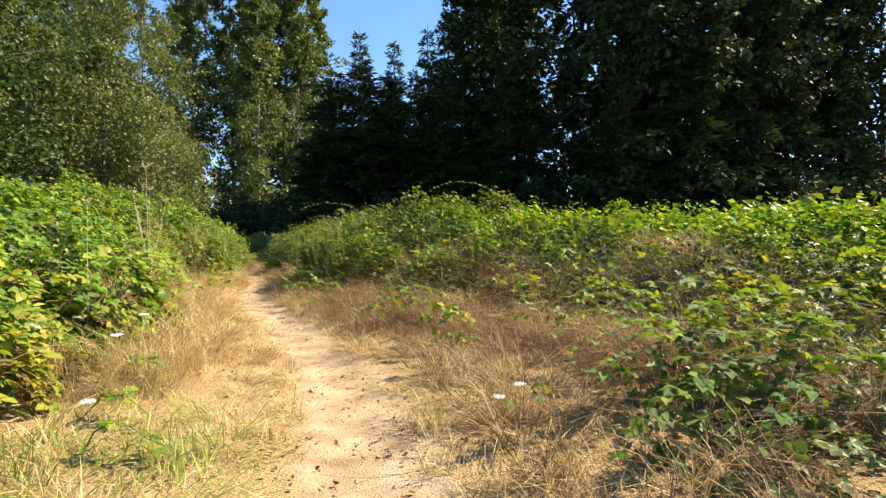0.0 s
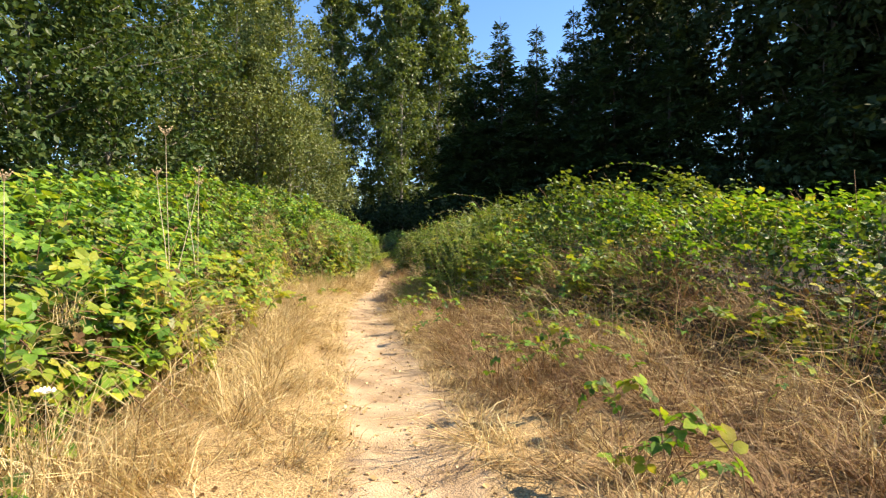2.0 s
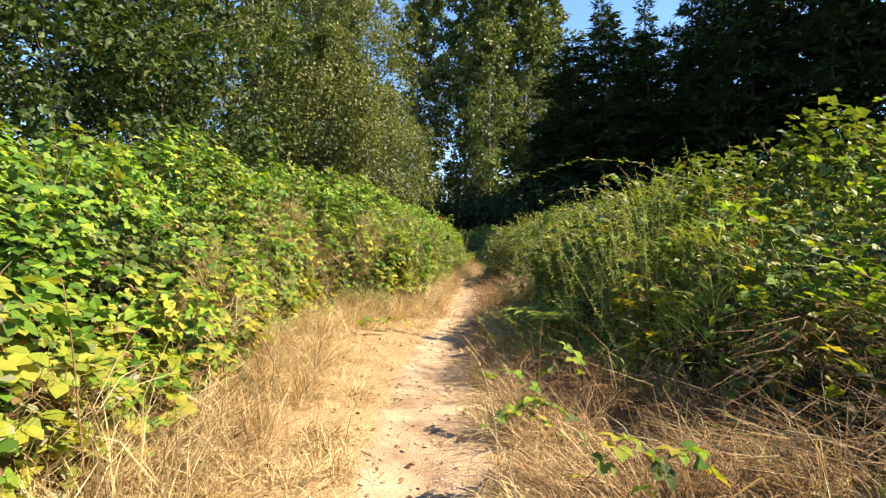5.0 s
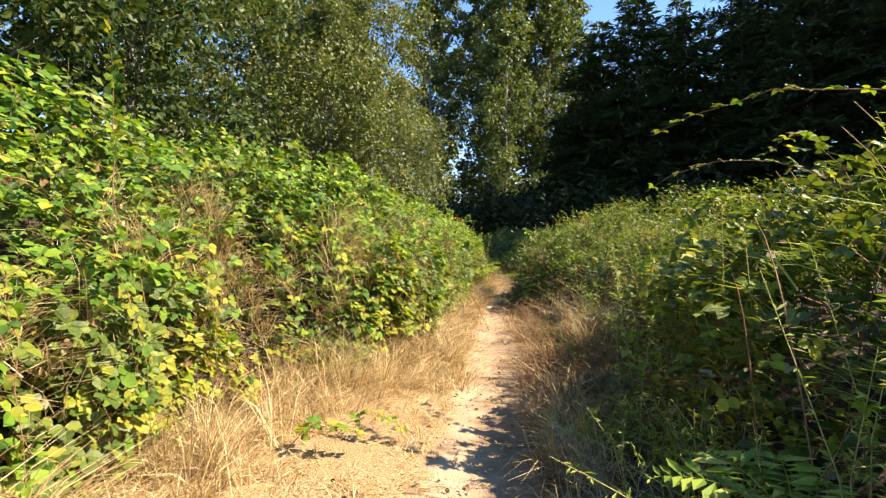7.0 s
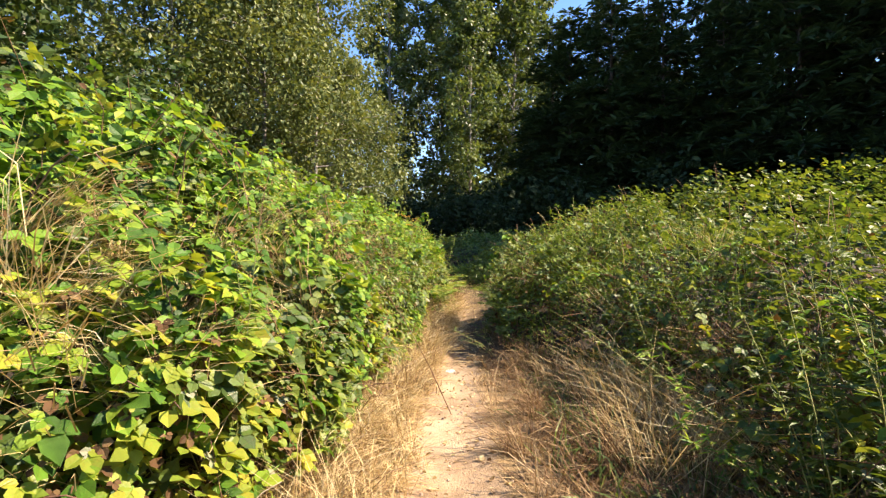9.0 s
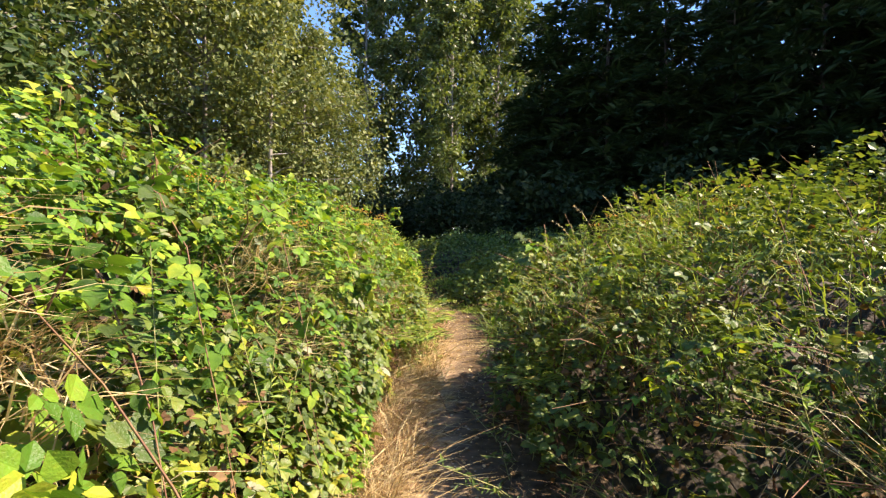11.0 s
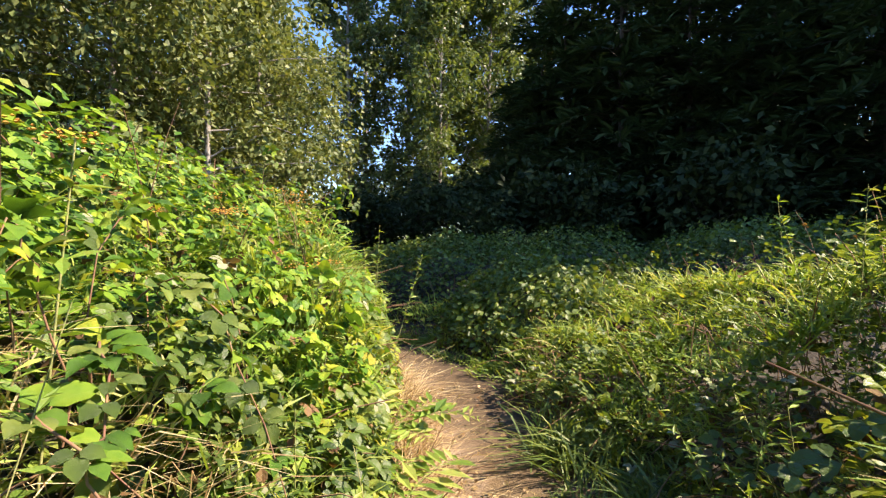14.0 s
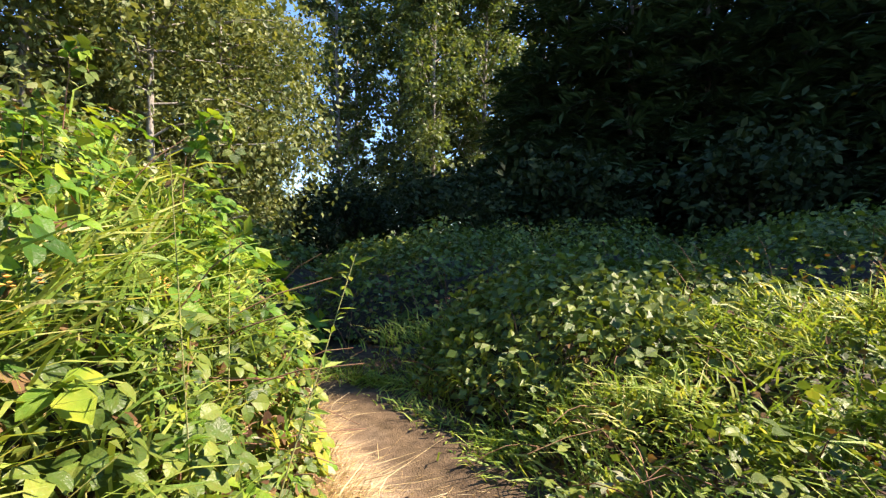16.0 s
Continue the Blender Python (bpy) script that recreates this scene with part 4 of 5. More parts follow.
plant(lambda: broadleaf("poplar", POPLAR_TXT, "poplar tree", 48, 5.6, M_LEAF_POPLAR, M_BARK, 31, leaves=17000, leaf=0.5, trunk_r=0.3, limbs=54, start=0.04, steep=1.7, clumps=14),
      [(-25, 84, 0, 1.0), (-30, 80, 80, 1.05), (-35, 83, 160, 1.05), (-23.5, 92, 200, 1.0), (-39.5, 76, 250, 1.0), (-30, 93, 20, 1.2), (-55, 78, 120, 1.0), (-50, 64, 60, 0.9), (-27.5, 74, 310, 0.85), (-46, 92, 300, 1.1), (-37, 9, 40, 0.55), (-37, 19, 130, 0.6), (-38, 29, 220, 0.6), (-42, 39, 320, 0.65), (-44, 50, 15, 0.7)])
# backlit grove: the same poplar in darker materials that stand for its shade
plant(lambda: broadleaf("poplar", DARKPOP_TXT, "poplar tree", 34, 5.0, M_LEAF_SHADED, M_BARK_DARK, 32, leaves=12500, leaf=0.54, trunk_r=0.26, limbs=50, start=0.03, steep=1.5, clumps=12),
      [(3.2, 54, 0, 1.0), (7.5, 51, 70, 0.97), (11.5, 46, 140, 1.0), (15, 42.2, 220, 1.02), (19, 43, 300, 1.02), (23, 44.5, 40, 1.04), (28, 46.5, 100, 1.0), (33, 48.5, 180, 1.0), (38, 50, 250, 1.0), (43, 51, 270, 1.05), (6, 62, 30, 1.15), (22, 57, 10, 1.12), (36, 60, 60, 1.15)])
plant(lambda: conifer("fir_tree", "tall narrow fir standing against the sky", 41, 6.6, 41, leaves=12000, leaf=1.0),
      [(-11.5, 67.3, 0, 0.73), (-6.8, 65.9, 60, 0.68), (-2.3, 62.3, 130, 0.68), (-8.8, 70.1, 10, 0.61), (-4.4, 68, 200, 0.61), (0.2, 59.5, 250, 0.71)])
plant(lambda: conifer("fir_tree", "dark shaded fir at the edge of the wood", 17, 5.0, 42, leaves=12000, leaf=0.7, start=0.02),
      [(-12.5, 57, 0, 1.22), (-14.5, 60, 45, 1.25), (-9, 54, 60, 1.25), (-5.5, 53, 140, 1.1), (-2, 51, 220, 1.0), (1.5, 48.5, 300, 1.1), (5.5, 46, 20, 1.05), (10, 44, 90, 0.9), (13.5, 39.8, 170, 0.85), (18.5, 40.5, 250, 1.05), (23.5, 42, 10, 1.0), (29, 44, 100, 1.0), (-15.5, 62, 250, 0.9), (-7, 62, 30, 1.25), (-1, 59, 80, 1.3), (-18.5, 68, 130, 0.9)])
plant(lambda: broadleaf("locust_tree", "dark green feathery locust tree above the brambles", "locust tree", 17, 5.2, M_LEAF_LOCUST, M_BARK, 51, leaves=24000, leaf=0.25, start=0.02, limbs=60, narrow=1.2, clumps=10),
      [(-21, 17, 0, 1.0), (-24, 23, 120, 1.05), (-20, 9, 200, 1.0), (-24, 3, 60, 1.0)])
plant(lambda: broadleaf("willow", "olive green willow of many fine hanging twigs", "willow tree", 15, 3.8, M_LEAF_WILLOW, M_BARK, 52, leaves=20000, leaf=0.2, start=0.02, droop=0.4, limbs=60, narrow=1.2, clumps=11),
      [(-22.5, 33, 0, 1.0), (-22.3, 39, 120, 0.85), (-26, 31, 200, 1.1), (-25.5, 44, 300, 0.9)])
plant(lambda: broadleaf("birch", "pale-barked birch with thin drooping twigs", "birch tree", 24, 4.2, M_LEAF_WILLOW, M_BARK_PALE, 53, leaves=8500, leaf=0.32, start=0.10, droop=0.25, trunk_r=0.13),
      [(-30, 44, 200, 1.1), (-32, 36, 300, 1.05), (-30, 27, 40, 1.0), (-35, 52, 80, 1.1)])
plant(lambda: broadleaf("birch", "pale-barked birch with thin drooping twigs", "birch tree", 24, 4.0, M_LEAF_WILLOW, M_BARK_PALE, 55, leaves=21000, leaf=0.2, start=0.08, droop=0.25, trunk_r=0.13, limbs=60, clumps=10),
      [(-21.5, 35.6, 0, 0.9), (-26.5, 36, 100, 1.0)])
plant(lambda: conifer("fir_tree", "small pale green young fir in the clearing", 8, 1.9, 43, leaves=3000, leaf=0.36),
      [(-22.6, 57, 0, 1.0), (-24.5, 61, 80, 1.0)])
plant(lambda: broadleaf("hazel_shrub", "dense hazel shrub under the trees, shade put in its leaf colour", "shrub", 6, 3.6, M_LEAF_SHADED, M_BARK_DARK, 54, leaves=2800, leaf=0.42, start=0.0, limbs=26, narrow=1.0, trunk_r=0.08),
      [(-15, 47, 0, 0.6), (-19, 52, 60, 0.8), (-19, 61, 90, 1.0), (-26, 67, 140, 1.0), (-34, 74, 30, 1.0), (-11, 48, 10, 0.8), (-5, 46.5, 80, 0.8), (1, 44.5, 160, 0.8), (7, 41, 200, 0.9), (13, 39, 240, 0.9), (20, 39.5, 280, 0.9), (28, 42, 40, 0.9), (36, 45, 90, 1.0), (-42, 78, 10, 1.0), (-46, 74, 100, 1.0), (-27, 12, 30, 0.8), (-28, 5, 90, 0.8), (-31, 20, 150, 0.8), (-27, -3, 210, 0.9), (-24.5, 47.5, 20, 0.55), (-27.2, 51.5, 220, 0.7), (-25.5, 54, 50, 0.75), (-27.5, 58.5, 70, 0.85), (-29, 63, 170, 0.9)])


# ---- single canes, weeds and flowers ----
def bramble_cane(base, top, tip, leaves, seed, label, size=0.085, picks=(0, 1, 2, 0, 1, 3), radius=0.006):
    """One arching cane from base over top to tip, with a leaf at every joint."""
    rng = np.random.default_rng(seed)
    base, top, tip = (np.array(p, float) for p in (base, top, tip))
    root = new("bramble_cane")
    root.location = base
    tagged(root, label, "bramble cane", "single canes reaching out")
    t = np.linspace(0, 1, 12)[:, None]
    mid = 2 * top - (base + tip) / 2
    pts = (1 - t) ** 2 * base + 2 * t * (1 - t) * mid + t ** 2 * tip
    pts[1:-1] += rng.normal(0, 0.012, (10, 3))
    v, f = tube(pts - base, np.linspace(radius, radius * 0.35, 12), 6)
    stem = part("stem", quick_mesh("stem", v, f, True), M_CANE, root)
    for i in range(leaves):
        s = 0.25 + 0.75 * (i + 0.6 * rng.random()) / leaves
        p = np.array([np.interp(s, t[:, 0], pts[:, c]) for c in range(3)]) - base
        q = np.array([np.interp(min(1, s + 0.05), t[:, 0], pts[:, c]) - np.interp(s - 0.05, t[:, 0], pts[:, c]) for c in range(3)])
        side = np.cross(unit(q), [0, 0, 1.0]) * (1 if i % 2 else -1)
        axis = Vector(unit(side * 0.9 + unit(q) * 0.7 + rng.normal(0, 0.25, 3) + np.array([0, 0, 0.1])))
        nrm = Vector((rng.normal(0, 0.3) + 0.25, rng.normal(0, 0.3), 1.0))
        xa = axis.cross(nrm).normalized()
        m = Matrix((xa, axis, xa.cross(axis))).transposed().to_4x4()
        ob = new("leaf", LEAF_MESHES[picks[rng.integers(0, len(picks))]])
        ob.parent = stem
        sc = size * rng.uniform(0.7, 1.25) * (1.1 - 0.4 * s)
        ob.matrix_basis = Matrix.Translation(Vector(p)) @ m @ Matrix.Scale(sc, 4)
    return root


def gz(x, y):
    return float(ground_z(np.array(float(x)), np.array(float(y))))


SPRAY_TXT = "green bramble cane arching low over the dry grass"
for i, (b, m, e, k) in enumerate([
        ((2.9, 4.6), (1.9, 4.2, 0.78), (0.72, 3.78, 0.62), 16), ((3.0, 4.2), (2.0, 3.7, 0.62), (1.0, 3.3, 0.35), 17), ((3.2, 3.6), (2.1, 3.2, 0.6), (1.05, 2.8, 0.38), 17),
        ((3.6, 4.9), (2.6, 4.4, 0.85), (1.5, 3.9, 0.6), 16), ((3.0, 3.2), (2.1, 2.8, 0.5), (1.3, 2.4, 0.25), 15), ((3.9, 4.2), (2.9, 3.8, 0.8), (1.9, 3.3, 0.5), 15),
        ((4.2, 5.2), (3.2, 4.7, 0.95), (2.1, 4.4, 0.7), 15), ((2.8, 5.0), (1.8, 4.6, 0.7), (1.1, 4.3, 0.45), 13), ((1.9, 3.3), (1.2, 3.1, 0.36), (0.5, 2.75, 0.14), 10),
        ((2.4, 3.9), (1.8, 3.5, 0.6), (1.2, 3.0, 0.3), 15), ((2.6, 3.0), (1.9, 2.7, 0.45), (1.2, 2.2, 0.2), 14), ((4.2, 4.2), (3.3, 3.7, 0.85), (2.3, 3.1, 0.55), 15),
        ((3.4, 2.8), (2.5, 2.5, 0.55), (1.6, 2.0, 0.2), 15), ((2.2, 2.9), (1.6, 2.5, 0.4), (1.0, 2.1, 0.12), 12), ((3.7, 3.6), (2.7, 3.1, 0.7), (1.8, 2.7, 0.35), 16),
        ((4.4, 3.4), (3.4, 2.9, 0.75), (2.4, 2.4, 0.4), 15), ((2.7, 4.4), (2.2, 3.6, 0.75), (1.7, 2.9, 0.45), 16), ((3.5, 4.4), (2.8, 3.3, 0.7), (2.1, 2.5, 0.3), 16)]):
    lift = Vector((0, 0, 0.14))
    bramble_cane((*b, gz(*b)), Vector(m) + lift, Vector(e) + lift, k, 600 + i, SPRAY_TXT, size=0.105, picks=(2, 2, 0, 1, 2, 1, 2))
for i, (b, m, e, k) in enumerate([
        ((-1.1, 8.3), (-1.3, 8.2, 0.42), (-1.7, 8.1, 0.28), 9), ((-0.8, 7.9), (-1.1, 7.8, 0.40), (-1.5, 7.7, 0.25), 9), ((-0.6, 8.4), (-0.9, 8.5, 0.45), (-1.3, 8.6, 0.3), 8), ((-0.3, 7.6), (-0.6, 7.5, 0.42), (-1.0, 7.4, 0.25), 9),
        ((0.3, 5.7), (0.15, 5.6, 0.32), (-0.15, 5.5, 0.2), 8), ((0.6, 5.4), (0.4, 5.3, 0.35), (0.1, 5.2, 0.2), 8), ((2.6, 5.9), (1.9, 5.4, 0.62), (1.1, 4.9, 0.35), 14), ((2.8, 5.4), (2.0, 5.0, 0.55), (1.3, 4.6, 0.3), 13),
        ((-2.9, 4.2), (-2.6, 4.0, 0.4), (-2.2, 3.8, 0.3), 8), ((-2.6, 3.3), (-2.3, 3.2, 0.32), (-1.9, 3.0, 0.2), 8), ((-2.2, 2.7), (-1.9, 2.6, 0.3), (-1.5, 2.5, 0.18), 8)]):
    bramble_cane((*b, gz(*b)), m, e, k, 620 + i, SPRAY_TXT, size=0.085, picks=(2, 0, 1, 3, 1))
rng = np.random.default_rng(75)
for i in range(22):
    y = 4.8 + 6.2 * (i + rng.random()) / 22
    u = rng.uniform(0.9, float(rf(y)) + 0.2)
    x = float(centre(y)) + u * 1.08
    dx, dy = rng.uniform(-0.9, -0.3), rng.uniform(-0.6, 0.2)
    bramble_cane((x, y, gz(x, y)), (x + dx * 0.5, y + dy * 0.5, gz(x, y) + rng.uniform(0.3, 0.6)), (x + dx, y + dy, gz(x, y) + rng.uniform(0.15, 0.4)), 10, 860 + i, SPRAY_TXT, 0.078, (2, 0, 1, 3, 1, 2), 0.004)
ARCH_TXT = "long bramble cane with pale leaf backs arching above the thicket"
bramble_cane((-1.6, 14.5, 1.6), (-2.9, 14.65, 2.62), (-4.28, 14.69, 2.5), 18, 640, ARCH_TXT, 0.085, (0, 4, 0, 2))
bramble_cane((2.4, 14.0, 1.9), (1.0, 14.2, 3.15), (-0.5, 14.5, 2.95), 18, 641, ARCH_TXT, 0.085, (4, 4, 0, 1))
bramble_cane((-2.6, 15.0, 1.5), (-3.4, 15.2, 2.3), (-4.4, 15.4, 2.15), 12, 642, ARCH_TXT, 0.075, (4, 4, 0))
YELLOW_TXT = "short bramble shoot with bright yellow-green leaves"
for i, (p, m, e, k, size) in enumerate([
        ((-6.6, 13.3, 0.15), (-6.35, 13.4, 0.42), (-6.0, 13.5, 0.36), 9, 0.085), ((-6.5, 13.7, 0.15), (-6.2, 13.8, 0.40), (-5.95, 13.9, 0.30), 8, 0.08),
        ((-9.75, 21.9, 0.9), (-9.55, 21.95, 1.32), (-9.25, 22.0, 1.22), 8, 0.115), ((-9.9, 22.4, 0.8), (-9.65, 22.4, 1.2), (-9.4, 22.3, 1.05), 8, 0.11),
        ((-10.2, 23.6, 0.9), (-9.95, 23.6, 1.25), (-9.7, 23.6, 1.15), 8, 0.11), ((-10.6, 24.6, 0.9), (-10.35, 24.7, 1.35), (-10.0, 24.7, 1.25), 8, 0.11),
        ((-11.0, 26.0, 1.0), (-10.8, 26.1, 1.5), (-10.5, 26.1, 1.4), 8, 0.11), ((-4.2, 6.6, 0.7), (-3.9, 6.6, 1.1), (-3.5, 6.5, 0.95), 9, 0.095), ((-3.9, 7.6, 0.6), (-3.6, 7.6, 0.9), (-3.2, 7.6, 0.7), 9, 0.095)]):
    bramble_cane(p, m, e, k, 660 + i, YELLOW_TXT, size if p[1] < 18 else size * 0.85, (3, 0, 1, 3) if p[1] < 18 else (0, 1, 1, 0, 3), 0.004)
rng = np.random.default_rng(76)
HANG_TXT = "long bramble cane drooping over the dry grass"
for i in range(52):
    side = -1 if i % 4 else 1
    y = 3.0 + 21.0 * (i + 0.5) / 52
    f = float(-lf(y) if side < 0 else rf(y))
    ua, ub = f + rng.uniform(0.5, 1.1), f - rng.uniform(0.05, 0.35) * min(1.0, f / 1.4)
    xa, xb = float(centre(y)) + side * ua * 1.06, float(centre(y)) + side * ub * 1.06
    za = gz(xa, y) + float(bank_z(np.array(xa), np.array(y), side)) - 0.15
    zb = gz(xb, y) + rng.uniform(0.25, 0.7)
    yb = y + rng.uniform(-0.5, 0.3)
    bramble_cane((xa, y, za), ((xa + xb) / 2, (y + yb) / 2, max(za, zb) + rng.uniform(0.05, 0.25)), (xb, yb, zb), 13, 740 + i, HANG_TXT, 0.09, ((0, 1, 3, 0, 3) if y < 16 else (0, 1, 2)) if side < 0 else (2, 0, 1), 0.005)
TALL_SHOOT = "tall upright bramble shoot above the thicket"
for i, (x, y, z0, z1) in enumerate([(-7.5, 12.7, 1.9, 3.15), (-10.6, 21.7, 1.9, 3.0), (-10.9, 22.4, 1.9, 2.75), (-8.8, 16.5, 2.0, 3.0), (-7.0, 10.2, 1.8, 2.7), (-12.0, 26.6, 1.6, 2.6)]):
    bramble_cane((x, y, z0), (x + 0.03, y - 0.02, (z0 + z1) / 2), (x + 0.1, y - 0.1, z1), 12, 690 + i, TALL_SHOOT, 0.1, (0, 1, 0, 3), 0.005)
SHOOT_TXT = "bramble shoot standing out of the thicket"
rng = np.random.default_rng(77)
for i in range(110):
    side = -1 if i % 5 < 3 else 1
    p, q, hh = bank_points(rng, 1, 2.5, 28, side, 0.1, 2.6, 1.3)
    if not len(p):
        continue
    p, q = p[0], q[0]
    out = np.array([q[0], q[1], 0]) * rng.uniform(0.1, 0.7) + rng.normal(0, 0.25, 3) * np.array([1, 1, 0])
    rise = rng.uniform(0.12, 0.45)
    near_path = abs(float(lateral(np.array(p[0] + out[0]), np.array(p[1] + out[1])))) < 0.7
    if side > 0 and p[1] > 22.5:
        continue
    if near_path:
        out, rise = out * 0.2, rise * 0.5
    bramble_cane(p - np.array([0, 0, 0.25]), p + out * 0.5 + np.array([0, 0, rise]), p + out + np.array([0, 0, rise * rng.uniform(0.2, 1.0)]), int(rng.integers(7, 13)), 700 + i, SHOOT_TXT, 0.09 if side < 0 else 0.075, ((0, 1, 1, 3) if p[1] < 17 else (0, 1, 2, 1)) if side < 0 else (0, 2, 1, 4) if p[1] < 17 else (2, 0, 2), 0.004)


def stem_mesh(points, r0, r1):
    v, f = tube(points, np.linspace(r0, r1, len(points)), 6)
    return quick_mesh("stem", v, f, True)


def umbel_mesh(name, radius, cup, seed, rays=22):
    """An umbel: fine rays from one point, each with a small knob of florets."""
    rng = np.random.default_rng(seed)
    pieces = []
    knob = np.array([(1, 0, 0), (0, 1, 0), (-1, 0, 0), (0, -1, 0), (0, 0, 1), (0, 0, -1)]) * 1.0
    for i in range(rays):
        a, r = i * 2.4, radius * math.sqrt((i + 0.5) / rays)
        end = np.array([r * math.cos(a), r * math.sin(a), radius * (0.55 + cup * (r / radius) ** 2)]) + rng.normal(0, radius * 0.05, 3)
        pieces.append(tube([(0, 0, 0), end * 0.6, end], (0.0012, 0.001, 0.001), 4))
        k = knob * radius * 0.17 + end
        ring = np.concatenate([k[:4] - np.array([0, 0, radius * 0.06]), k[:4] * 0.4 + end * 0.6 + np.array([0, 0, radius * 0.1])])
        pieces.append((ring, np.array([(0, 1, 5, 4), (1, 2, 6, 5), (2, 3, 7, 6), (3, 0, 4, 7), (4, 5, 6, 7), (3, 2, 1, 0)])))
    v, f = joined(pieces)
    return quick_mesh(name, v, f)


def wild_carrot(x, y, heads, mat, label, seed, radius=0.045, cup=0.5, r=0.004):
    """A thin branched stem with an umbel at the end of every branch; heads are (dx, dy, z above the ground)."""
    root = new("wild_carrot")
    root.location = (x, y, gz(x, y) - 0.01)
    tagged(root, label, "wild carrot")
    for i, (dx, dy, h) in enumerate(heads):
        foot = np.array([0, 0, 0 if i == 0 else h * 0.45])
        if i:
            d0 = heads[0]
            foot = np.array([d0[0], d0[1], d0[2]]) * (0.45 * h / d0[2])
        tip = np.array([dx, dy, h])
        pts = [foot, foot * 0.6 + tip * 0.4 + np.array([0.01, 0, 0.02]), foot * 0.25 + tip * 0.75, tip]
        part("stem", stem_mesh(np.array(pts), r, r * 0.5), M_STALK, root)
        ob = part("umbel", umbel_mesh("umbel", radius * (1 if i == 0 else 0.75), cup, seed + i), mat, root)
        ob.location = tip
    return root


DRY_UMB = "dried wild carrot with curled brown seed umbels"
wild_carrot(-3.75, 6.1, [(0.03, -0.08, 2.25), (-0.25, 0.1, 1.95), (0.12, 0.2, 1.85)], M_UMBEL, DRY_UMB, 61, 0.055, 1.0)
wild_carrot(-4.3, 7.0, [(0.05, 0.0, 2.05), (-0.2, 0.1, 1.8)], M_UMBEL, DRY_UMB, 62, 0.05, 1.0)
wild_carrot(-3.5, 4.6, [(0.02, 0.0, 1.7)], M_UMBEL, DRY_UMB, 63, 0.045, 1.0)
WHITE_UMB = "wild carrot with a flat white flower head"
for i, (x, y, h) in enumerate([(-2.75, 4.3, 0.62), (-2.55, 3.6, 0.55), (-2.25, 2.85, 0.25), (0.45, 3.0, 0.28), (0.62, 3.2, 0.3), (-7.1, 12.6, 0.5), (-7.3, 18.9, 0.4)]):
    wild_carrot(x, y, [(0.02, -0.02, h)], M_WHITE, WHITE_UMB, 80 + i, 0.045, -0.15, 0.002)


def tansy(x, y, height, seed, label):
    """Several leafy stems, each with a flat cluster of rust-brown button heads."""
    rng = np.random.default_rng(seed)
    root = new("tansy")
    root.location = (x, y, gz(x, y) - 0.01)
    tagged(root, label, "tansy plant", "tansies in seed")
    for k in range(4):
        lean = rng.normal(0, 0.16, 2)
        h = height * rng.uniform(0.82, 1.05)
        pts = np.array([(0.03 * rng.normal(), 0.03 * rng.normal(), 0), (lean[0] * 0.3, lean[1] * 0.3, h * 0.4), (lean[0] * 0.7, lean[1] * 0.7, h * 0.75), (lean[0], lean[1], h)])
        stem = part("stem", stem_mesh(pts, 0.005, 0.003), M_STALK_GREEN, root)
        n = 34
        pos = np.stack([rng.normal(0, 0.045, n), rng.normal(0, 0.045, n), rng.normal(0, 0.012, n)], 1) + pts[-1]
        ball = np.array([(1, 0, 0), (0.3, 0.95, 0), (-0.8, 0.6, 0), (-0.8, -0.6, 0), (0.3, -0.95, 0), (0, 0, 0.45), (0, 0, -0.6)]) * 0.008
        bf = np.array([(0, 1, 5), (1, 2, 5), (2, 3, 5), (3, 4, 5), (4, 0, 5), (1, 0, 6), (2, 1, 6), (3, 2, 6), (4, 3, 6), (0, 4, 6)])
        v, f = scatter(ball, bf, pos, np.repeat(np.eye(3)[None], n, 0), rng.uniform(0.7, 1.2, (n, 1)))
        tagged(part("flower_head", quick_mesh("flower_head", v, f), M_TANSY, stem), kind="stuff")
        m = 46
        s = rng.uniform(0.45, 0.97, m)
        p = np.stack([np.interp(s, (0, 0.4, 0.75, 1), pts[:, c]) for c in range(3)], 1)
        a = rng.uniform(0, 2 * math.pi, m)
        ax = np.stack([np.cos(a), np.sin(a), rng.uniform(-0.2, 0.5, m)], 1)
        v, f = scatter(RHOMB * np.array([[0.55, 1, 1]]), RHOMB_F, p, frames_from(np.array([[0, 0, 1.0]]) + rng.normal(0, 0.3, (m, 3)), rng, ax), 0.10 * rng.uniform(0.6, 1.2, (m, 1)))
        tagged(part("foliage", quick_mesh("foliage", v, f), M_GRASS, root), kind="stuff")
    return root


TANSY_TXT = "tansy gone to rust-brown seed above the brambles"
for i, (x, y, h) in enumerate([(-7.15, 23.8, 1.8), (-6.7, 24.1, 1.95), (-6.2, 23.6, 2.0), (-5.6, 24.1, 2.05), (-11.2, 26.2, 1.5), (-11.8, 26.9, 1.75), (-11.7, 25.4, 1.9), (-10.4, 21.5, 1.95), (-9.6, 19.2, 1.8), (-2.4, 13.4, 1.6), (-1.6, 13.2, 1.8), (-11.1, 25.8, 2.15), (-10.9, 25.2, 1.8), (-10.1, 20.9, 2.45), (-9.9, 21.2, 2.05), (-9.9, 22.0, 1.85), (-10.2, 23.2, 2.05), (-10.8, 24.3, 2.1)]):
    tansy(x, y, h, 900 + i, TANSY_TXT)


